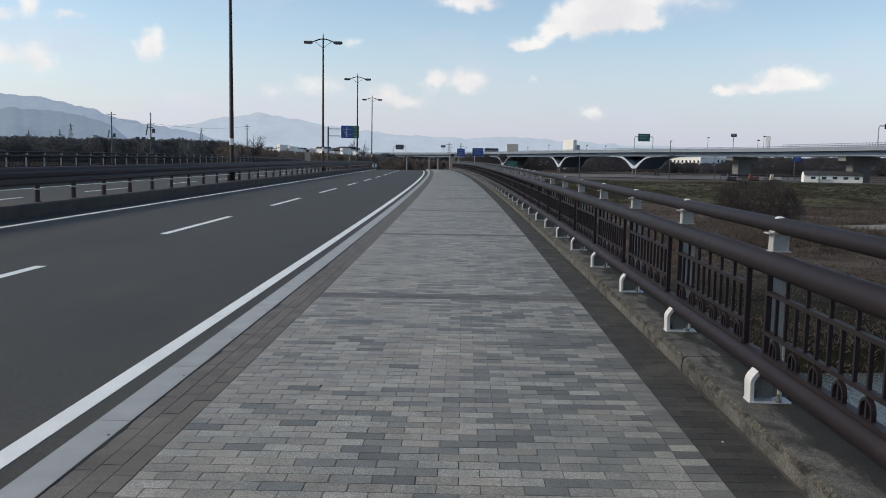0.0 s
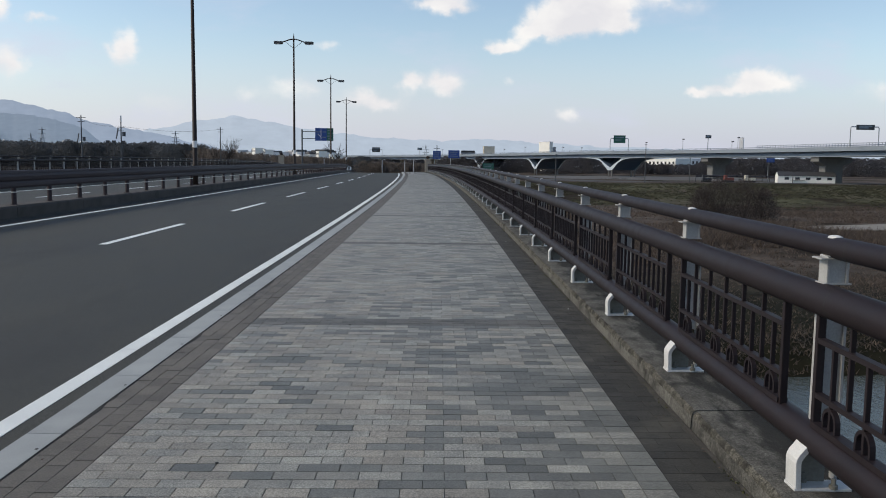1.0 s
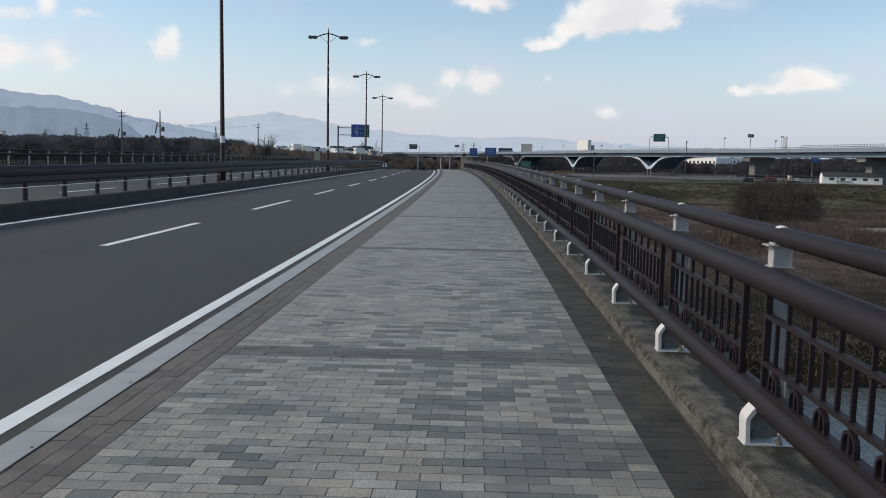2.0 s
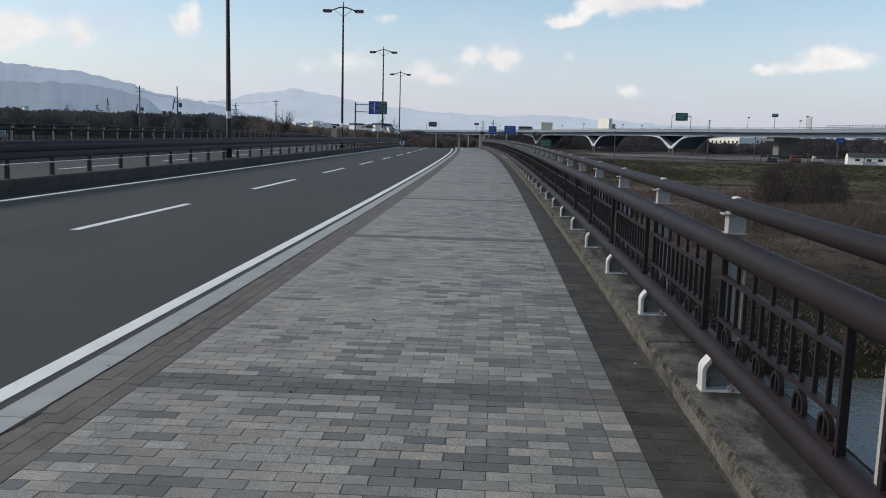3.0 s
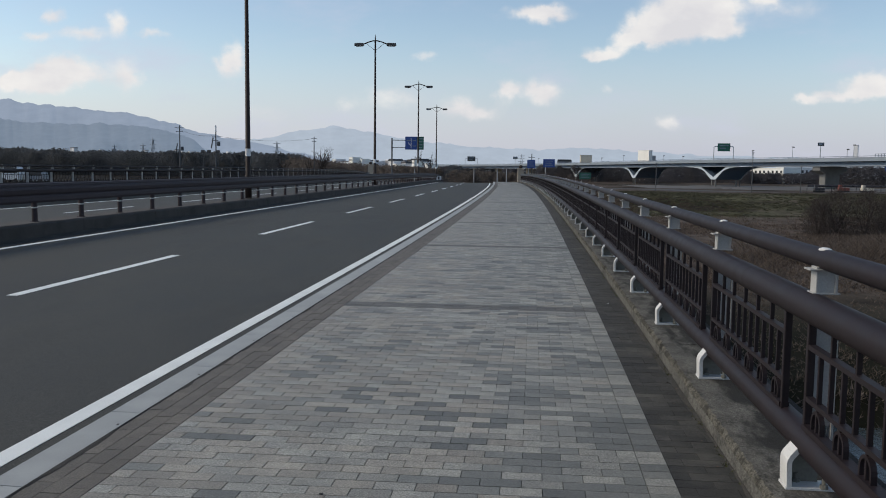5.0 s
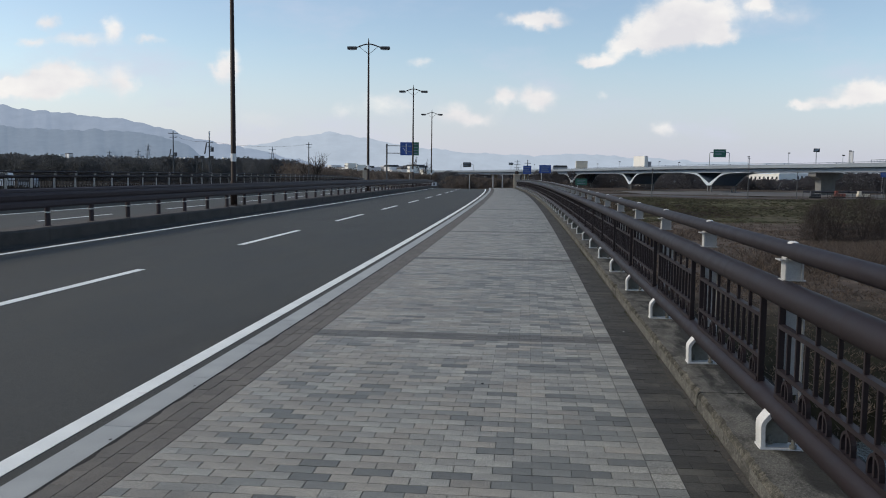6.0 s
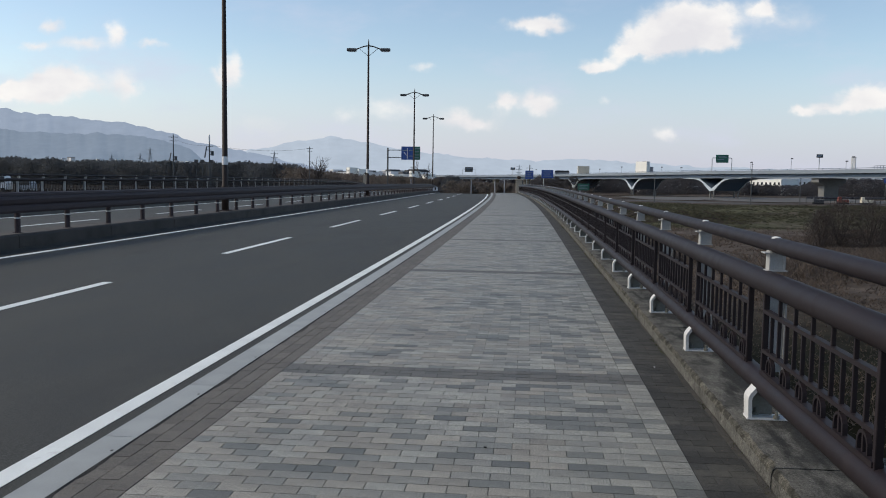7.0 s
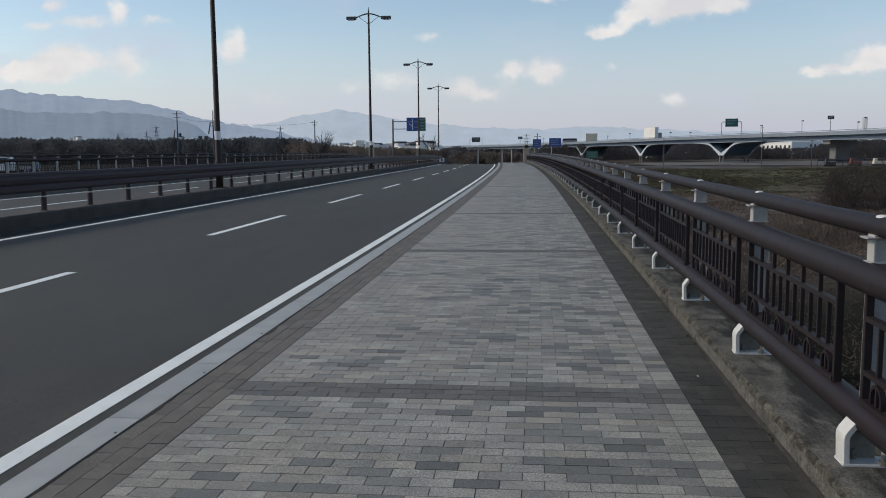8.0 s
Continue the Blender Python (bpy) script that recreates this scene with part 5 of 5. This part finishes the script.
p = far(.4565, 365, 0)
site_hut(p.x, p.y, 23.6, 7, 3.3, 5.0, -4.55, -14)
p = far(.1408, 1100, .0285)
building("tower_block", p.x, p.y, 19, 6, p.z, BRIGHT_WALL, "tall white block of flats beyond the expressway", 0, 0, 0, -52, base=-7)
p = far(.1515, 1110, .0225)
building("office_block", p.x, p.y, 7.5, 12, p.z, WALL_GREY, "grey office block beside the tower", 0, 0, base=-7)
p = far(.0753, 1150, .0225)
building("apartment_block", p.x, p.y, 15, 12, p.z, WALL_CREAM, "cream apartment block in the distance", 0, 0, base=-7)
p = far(.0504, 1150, .0172)
building("hall", p.x, p.y, 19, 14, p.z - 2, WALL_GREY, "grey hall with a low roof in the distance", 3, 5, 2.5, base=-7)
p = far(.277, 800, .0095)
building("factory", p.x, p.y, 40, 25, p.z, BRIGHT_WALL, "bright sunlit factory beyond the elevated road", 2, 9, 0, -52, base=-6)
p = far(.315, 820, .0105)
building("warehouse", p.x, p.y, 26, 25, p.z, WALL_WHITE, "white warehouse beyond the elevated road", 2, 7, base=-6)
for u, w, e in ((-.203, 7, .0168), (-.191, 4, .0150), (-.128, 5, .0140)):
    p = far(u, 850, e)
    building("town_block", p.x, p.y, w, 10, p.z, BRIGHT_WALL, "bright white block of flats in the riverside town", 4, 6, 0, -50, base=-8)
r2 = random.Random(12)
for k in range(70):
    u = r2.uniform(-.235, -.11) if k < 24 else r2.uniform(-.62, -.3)
    y = r2.uniform(860, 895) if k < 24 else r2.uniform(2300, 2700)
    p = far(u, y, r2.uniform(.0085, .0145) if k < 24 else r2.uniform(.0180, .0224))
    building("town_house", p.x, p.y, r2.uniform(7, 17), 12, p.z, r2.choice((WALL_WHITE, BRIGHT_WALL, WALL_GREY, WALL_WHITE)), "distant pale house in the riverside town", 0, 0, r2.choice((0, 0, 2.0)), -50 + r2.uniform(-15, 15), base=-8)


def site_machine(x, y, material, label, w=3.4):
    g = ground_height(x, y)
    thing = empty("site_machine", pose(x, y, g))
    bm = bmesh.new()
    box(bm, -w / 2, w / 2, -1, 1, .8, 2.0, .1)
    part("body", bm, material, thing)
    bm = bmesh.new()
    box(bm, -w / 2 + .1, -w / 2 + 1.3, -.9, .5, 2.0, 3.1, .1)
    part("cab", bm, material, thing)
    for s in (-1, 1):
        bm = bmesh.new()
        box(bm, -w / 2, w / 2, s * .95 - .25, s * .95 + .25, 0, .78, .2)
        part("track", bm, TYRE, thing)
    return tagged(thing, label, "vehicle")


p = far(.3625, 366, -.012)
site_machine(p.x, p.y, RED, "red construction machine parked on the dyke", 4.2)
p = far(.388, 366, -.012)
site_machine(p.x, p.y, WALL_CREAM, "cream lorry parked on the dyke", 4.6)
p = far(.336, 366, -.012)
site_machine(p.x, p.y, CAR_DARK, "dark vehicle parked on the dyke", 4.0)


def site_fence():
    thing = empty("site_fence")
    pts = [far(u, 376, -.009) for u in np.linspace(.323, .421, 12)]
    for a, c in zip(pts, pts[1:]):
        bm = bmesh.new()
        tube(bm, [(a.x, a.y, -1.9), (c.x, c.y, -1.9)], .5, 6)
        part("rail", bm, CAR_DARK, thing)
        bm = bmesh.new()
        tube(bm, [(a.x, a.y, ground_height(a.x, a.y) - .2), (a.x, a.y, -1.8)], .12, 5)
        part("post", bm, CAR_DARK, thing)
    return tagged(thing, "long dark rail fence along the yard", "fence")


site_fence()
for u in (-.0235, -.05, -.013, -.118):
    p = far(u, 158, .0048)
    bm = bmesh.new()
    g = on_ground(p.x, p.y)
    tube(bm, [(p.x, p.y, g), (p.x, p.y, p.z), (p.x, p.y, p.z + .1)], [.09, .08, .02], 8)
    tagged(part("marker_post", bm, WALL_GREY), "slim pale marker post beside the road", "post", "marker posts")
for k in range(2):
    p = at(133 + 2.2 * k, -10.6, .0)
    bm = bmesh.new()
    box(bm, p.x - .7, p.x + .7, p.y - .08, p.y + .08, p.z + .21, p.z + .75, .02)
    barrier = part("median_barrier", bm, WALL_WHITE)
    tagged(barrier, "white and black striped barrier on the median end", "barrier")
    for s in (-.45, 0, .45):
        bm = bmesh.new()
        box(bm, p.x + s - .1, p.x + s + .1, p.y - .095, p.y - .075, p.z + .25, p.z + .7)
        part("stripe", bm, CAR_DARK, barrier, "black stripe")


def parked_van(x, y, top, length, label, paint=CAR_WHITE, turn=0.0):
    g = ground_height(x, y)
    thing = empty("parked_van", pose(x, y, g, 0, 0, turn))
    h = top - g
    bm = bmesh.new()
    prism(bm, [(-length / 2, .35), (length / 2, .35), (length / 2, h * .55), (length / 2 - .5, h), (-length / 2 + .1, h), (-length / 2, h * .9)], -.85, .85)
    bmesh.ops.bevel(bm, geom=list(bm.edges), offset=.08, segments=2, affect="EDGES")
    body = part("body", bm, paint, thing)
    bm = bmesh.new()
    box(bm, -length / 2 + .15, length / 2 - .35, -.875, -.845, h * .55, h * .90)
    part("side_window", bm, GLASS_FAR, body)
    for sx in (-1, 1):
        for sy in (-1, 1):
            bm = bmesh.new()
            tube(bm, [(sx * length * .31, sy * .70, .33), (sx * length * .31, sy * .88, .33)], .33, 14)
            part("wheel", bm, TYRE, thing)
    return tagged(thing, label, "van")


parked_van(-79.6, 133, 1.95, 3.2, "white van parked on the river bank")
parked_van(-75.9, 134, 1.35, 2.6, "small grey car parked beside the van", WALL_GREY)
p = far(.3765, 900, .0345)
building("control_tower", p.x, p.y, 4.0, 4, p.z, WALL_WHITE, "slim white tower beyond the expressway", 0, 0, 0, -30, base=-6)
bm = bmesh.new()
tube(bm, [(-62.4, 176, 9.4), (-62.4, 176, 10.8)], .16, 8)
ob = part("antenna", bm, WALL_WHITE, [o for o in scene.objects if o.name.startswith("utility_pole") and abs(o.location.x + 62.4) < .1][0], "pale tube antenna")
ob.matrix_basis = pose(-62.4, 176, 0, 0, 0, 12).inverted()


# ---------------------------------------------------------------- kerbs beside the footway
def kerbstone_mesh():
    x0, x1, n = EDGE, -1.826, .596
    prof = [(x1, -.25), (x1, -.006), (x1 - .006, .0), (x0 + .02, .0), (x0 + .004, -.012), (x0, -.03), (x0, -.27)]
    verts = [(x, y, z) for y in (-n, n) for x, z in prof]
    k = len(prof)
    faces = [(i, (i + 1) % k, (i + 1) % k + k, i + k) for i in range(k)] + [tuple(reversed(range(k))), tuple(range(k, 2 * k))]
    me = bpy.data.meshes.new("kerbstone")
    me.from_pydata(verts, [], faces)
    me.materials.append(KERB)
    me.update()
    return me


def hole_mesh():
    me = bpy.data.meshes.new("lifting_hole")
    me.from_pydata([(.008 * math.cos(k * math.pi / 5), .013 * math.sin(k * math.pi / 5), z) for z in (.001, -.02) for k in range(10)], [],
                   [tuple(range(10))] + [(k, k + 10, (k + 1) % 10 + 10, (k + 1) % 10) for k in range(10)])
    me.materials.append(TYRE)
    me.update()
    return me


kerb = structure(empty("kerb"), "pale grey concrete kerbstones along the road", "kerb")
stone, hole = kerbstone_mesh(), hole_mesh()
for k in range(-12, 101):
    s = 5.1 + 1.2 * k
    if s > END:
        break
    ob = new("kerbstone", stone)
    ob.parent, ob.matrix_basis = kerb, station(s, 0)
    if -4 < k < 36:
        for dy in (.36,):
            h = new("lifting_hole", hole)
            h.parent, h.matrix_basis = ob, pose(-1.855, dy, .0)

parapet = structure(empty("parapet_kerb"), "weathered mossy concrete kerb that carries the railing", "kerb")


def kerb_length(s0, s1):
    """A cast length of kerb with a worn, chipped front edge."""
    near = s0 < 45
    ss = steps(s0 + .009, s1 - .009, .025 if s0 < 22 else .05 if near else .6)
    verts, faces = [], []
    n = 9
    for s in ss:
        chip = (.002 + abs(noise.fractal((s * 11, 1.3, 0), .6, 2.3, 6)) * .017 + .060 * max(0, noise.noise((s * 2.7, 4.0, 0)) - .2)) if near else .006
        wob = noise.noise((s * 3.1, 7.7, 0)) * .006 if near else 0
        prof = [(1.57 + wob, -.2), (1.572 + wob, -.02), (1.573 + wob + chip * .5, .078 - chip * .7), (1.578 + chip * .9, .100 - chip * .55), (1.590 + chip * 1.2, .109 - chip * .15), (1.66, .110 + wob * .2), (1.9, .110), (2.148, .106), (2.15, -.3)]
        verts += [at(s, d, h) for d, h in prof]
    for i in range(len(ss) - 1):
        for k in range(n):
            a, c = i * n + k, i * n + (k + 1) % n
            faces.append((a, a + n, c + n, c))
    faces += [tuple(range(n)), tuple(reversed(range(len(verts) - n, len(verts))))]
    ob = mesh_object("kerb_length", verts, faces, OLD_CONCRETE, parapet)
    kerb_uv = ob.data.uv_layers.new(name="kerb_uv").data
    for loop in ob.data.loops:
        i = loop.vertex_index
        kerb_uv[loop.index].uv = (ss[i // n], verts[i].x - bend(ss[i // n]))
    ob.data.materials.append(WORN_CONCRETE)
    for i, p in enumerate(ob.data.polygons):
        p.material_index = 1 if i < n * (len(ss) - 1) and i % n in (2, 3) else 0


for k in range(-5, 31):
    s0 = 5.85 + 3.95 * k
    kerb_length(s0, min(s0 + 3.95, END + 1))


# ---------------------------------------------------------------- block pavers
def brick_verts(s0, s1, d0, d1, h, flat=False, g=.0012, v=.0013):
    out = []
    for inset, hh in ((g, -.012), (g + v, h)):
        for s, d in ((s0 + inset, d0 + inset), (s0 + inset, d1 - inset), (s1 - inset, d1 - inset), (s1 - inset, d0 + inset)):
            out.append((d, s, hh) if flat else at(s, d, hh))
    return out


BRICK_FACES = [(4, 7, 6, 5), (0, 4, 5, 1), (1, 5, 6, 2), (2, 6, 7, 3), (3, 7, 4, 0)]
FIELD0, FIELD1, FIELD2 = -1.50, 1.10, 1.245
PART0, PART1 = 12.05, 14.15
PAVING = (PAVER, PAVER_SLATE, PAVER_BAND, PAVER_SANDY)


def in_band(s):
    return abs((s - 8.9 + 3.55) % 7.1 - 3.55) < .15


class Batch:
    def __init__(self):
        self.verts, self.faces, self.kinds = [], [], []

    def add(self, verts, kind):
        b = len(self.verts)
        self.verts += verts
        self.faces += [tuple(i + b for i in f) for f in BRICK_FACES]
        self.kinds += [kind] * 5

    def build(self, name, materials, label):
        ob = mesh_object(name, self.verts, self.faces, materials[0], walkbed, label)
        for m in materials[1:]:
            ob.data.materials.append(m)
        ob.data.polygons.foreach_set("material_index", self.kinds)
        tagged(ob, category="", kind="stuff")


def lay_field():
    r = random.Random(31)
    rest = Batch()
    shared = {}
    rows = int((END + 3) / .1)
    for k in range(rows):
        s = -3.0 + .1 * k
        band = in_band(s + .05)
        off = .1 if k % 2 else 0.0
        d = FIELD1 - (.2 - off)
        cuts = [FIELD1]
        while d > FIELD0 + .03:
            cuts.append(d)
            d -= .2
        cuts.append(FIELD0)
        cuts.reverse()
        cells = list(zip(cuts, cuts[1:])) + [(FIELD1, FIELD2)]
        for d0, d1 in cells:
            # slate turns up more towards the railing, sandy towards the road
            roll = r.random()
            kind = 0
            if band:
                kind = 2
            elif roll < .25 + .14 * d0 + .5 * noise.noise((s * 1.7, d0 * 1.3, 3.0)) + .26 * soft(-.3, 1.0, d0) * soft(2.0, 5.0, s) * (1 - soft(10, 14, s)):
                kind = 1
            elif r.random() < .34 - .26 * d0:
                kind = 3
            h = r.uniform(-.0010, .0008)
            if PART0 <= s < PART1 and d1 <= FIELD1 + .001:
                key = (round(d1 - d0, 3), kind, k % 3)
                if key not in shared:
                    me = bpy.data.meshes.new("paver")
                    w = (d1 - d0) / 2
                    me.from_pydata(brick_verts(-.05, .05, -w, w, 0, True), [], BRICK_FACES)
                    me.materials.append(PAVING[kind])
                    me.update()
                    shared[key] = me
                ob = new("paver", shared[key])
                ob.parent, ob.matrix_basis = walkbed, station(s + .05, (d0 + d1) / 2, h)
            else:
                rest.add(brick_verts(s, s + .1, d0, d1, h), kind)
    rest.build("paver_field", PAVING, "grey block pavers in running bond")
    # dark margins along both kerbs
    edge = Batch()
    for col, (d0, d1) in enumerate(((-1.82, -1.712), (-1.712, -1.606), (-1.606, -1.502))):
        s = -3.0 + .07 * col
        while s < END:
            edge.add(brick_verts(s, s + .2, d0, d1, r.uniform(-.002, .001), g=.0009), 0)
            s += .2
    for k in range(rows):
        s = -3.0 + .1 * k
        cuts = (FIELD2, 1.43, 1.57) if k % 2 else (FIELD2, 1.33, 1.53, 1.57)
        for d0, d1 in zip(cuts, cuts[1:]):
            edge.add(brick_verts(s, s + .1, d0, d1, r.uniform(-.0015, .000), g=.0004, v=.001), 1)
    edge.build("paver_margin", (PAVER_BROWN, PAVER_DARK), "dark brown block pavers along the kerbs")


lay_field()


# ---------------------------------------------------------------- moss, weeds and litter on the footway
def moss_line():
    verts, faces = [], []
    r = random.Random(8)
    for _ in range(2600):
        s = r.uniform(1, 40)
        if noise.noise((s * 1.3, 0, 6)) < .0:
            continue
        d = 1.568 - abs(r.gauss(0, .012))
        p = at(s, d, -.004)
        for _ in range(3):
            a, h, w = r.uniform(0, 6.3), r.uniform(.004, .018), r.uniform(.003, .007)
            k = len(verts)
            q = p + Vector((r.gauss(0, .008), r.gauss(0, .012), 0))
            verts += [q + Vector((math.cos(a) * w, math.sin(a) * w, 0)), q - Vector((math.cos(a) * w, math.sin(a) * w, 0)), q + Vector((r.gauss(0, .006), r.gauss(0, .006), h))]
            faces.append((k, k + 1, k + 2))
    tagged(mesh_object("moss", verts, faces, MOSS), "moss and small weeds along the kerb's foot", "moss", kind="stuff")


moss_line()


def litter(s, d, size, material, label, h=0.0):
    r = random.Random(int(s * 100))
    bm = bmesh.new()
    bmesh.ops.create_icosphere(bm, subdivisions=1, radius=size)
    for v in bm.verts:
        v.co = Vector((v.co.x * r.uniform(.7, 1.3), v.co.y * r.uniform(.7, 1.3), v.co.z * .45 * r.uniform(.7, 1.2)))
    p = at(s, d, h + size * .40)
    bmesh.ops.translate(bm, vec=p, verts=bm.verts)
    return tagged(part("litter", bm, material), label, "litter", "scraps on the footway")


for s, d, z, m, lab in ((4.35, 1.41, .009, WHITE_STEEL, "small pale scrap on the dark pavers"), (9.6, 1.47, .008, WHITE_STEEL, "small pale scrap on the dark pavers"),
                        (16.4, 1.40, .010, WHITE_STEEL, "small pale scrap on the dark pavers"), (10.6, -.42, .012, TYRE, "small dark dropping on the grey pavers"),
                        (8.7, -.62, .012, TYRE, "small dark dropping on the grey pavers"), (14.2, .15, .011, TYRE, "small dark dropping on the grey pavers"),
                        (5.3, -.9, .010, TYRE, "small dark dropping on the grey pavers"), (12.9, 1.51, .010, TWIG, "dry leaf scrap beside the kerb"), (7.4, 1.48, .011, TWIG, "dry leaf scrap beside the kerb")):
    litter(s, d, z, m, lab)


def kerb_dirt():
    """Thin uneven lines of soil along both kerbs of the footway."""
    verts, faces = [], []
    ss = steps(.5, 60, .05)
    for side, foot in ((1, -1.822), (-1, 1.570)):
        base = len(verts)
        for s in ss:
            w = .010 + .04 * max(0, noise.fractal((s * 1.4, foot, 2.0), .8, 2.1, 6) + .05)
            for d, h in ((foot, .006), (foot + side * w * .5, .0045), (foot + side * w, .0)):
                verts.append(at(s, d, h))
        for i in range(len(ss) - 1):
            for k in range(2):
                q = [base + i * 3 + k, base + i * 3 + k + 1, base + i * 3 + k + 4, base + i * 3 + k + 3]
                faces.append(tuple(q if side > 0 else reversed(q)))
    tagged(mesh_object("kerb_dirt", verts, faces, GRIT, smooth=True), "dark soil gathered along the kerbs", "soil", kind="stuff")


kerb_dirt()


def dry_leaves():
    """Scattered scraps of dead leaf and grit along the kerb's foot."""
    r = random.Random(77)
    verts, faces = [], []
    for _ in range(420):
        s = r.uniform(1.5, 34)
        d = 1.56 - abs(r.gauss(0, .09)) if r.random() < .75 else -1.80 + abs(r.gauss(0, .05))
        p = at(s, d, .004)
        a, z = r.uniform(0, 6.3), r.uniform(.004, .012)
        k = len(verts)
        for q in range(4):
            t = a + q * math.pi / 2
            verts.append(p + Vector((math.cos(t) * z * (1 if q % 2 else .5), math.sin(t) * z * (1 if q % 2 else .5), r.uniform(0, .006))))
        faces += [(k, k + 1, k + 2), (k, k + 2, k + 3)]
    tagged(mesh_object("leaf_scraps", verts, faces, REED), "dry leaf scraps scattered along the kerbs", "leaf scraps", kind="stuff")


dry_leaves()
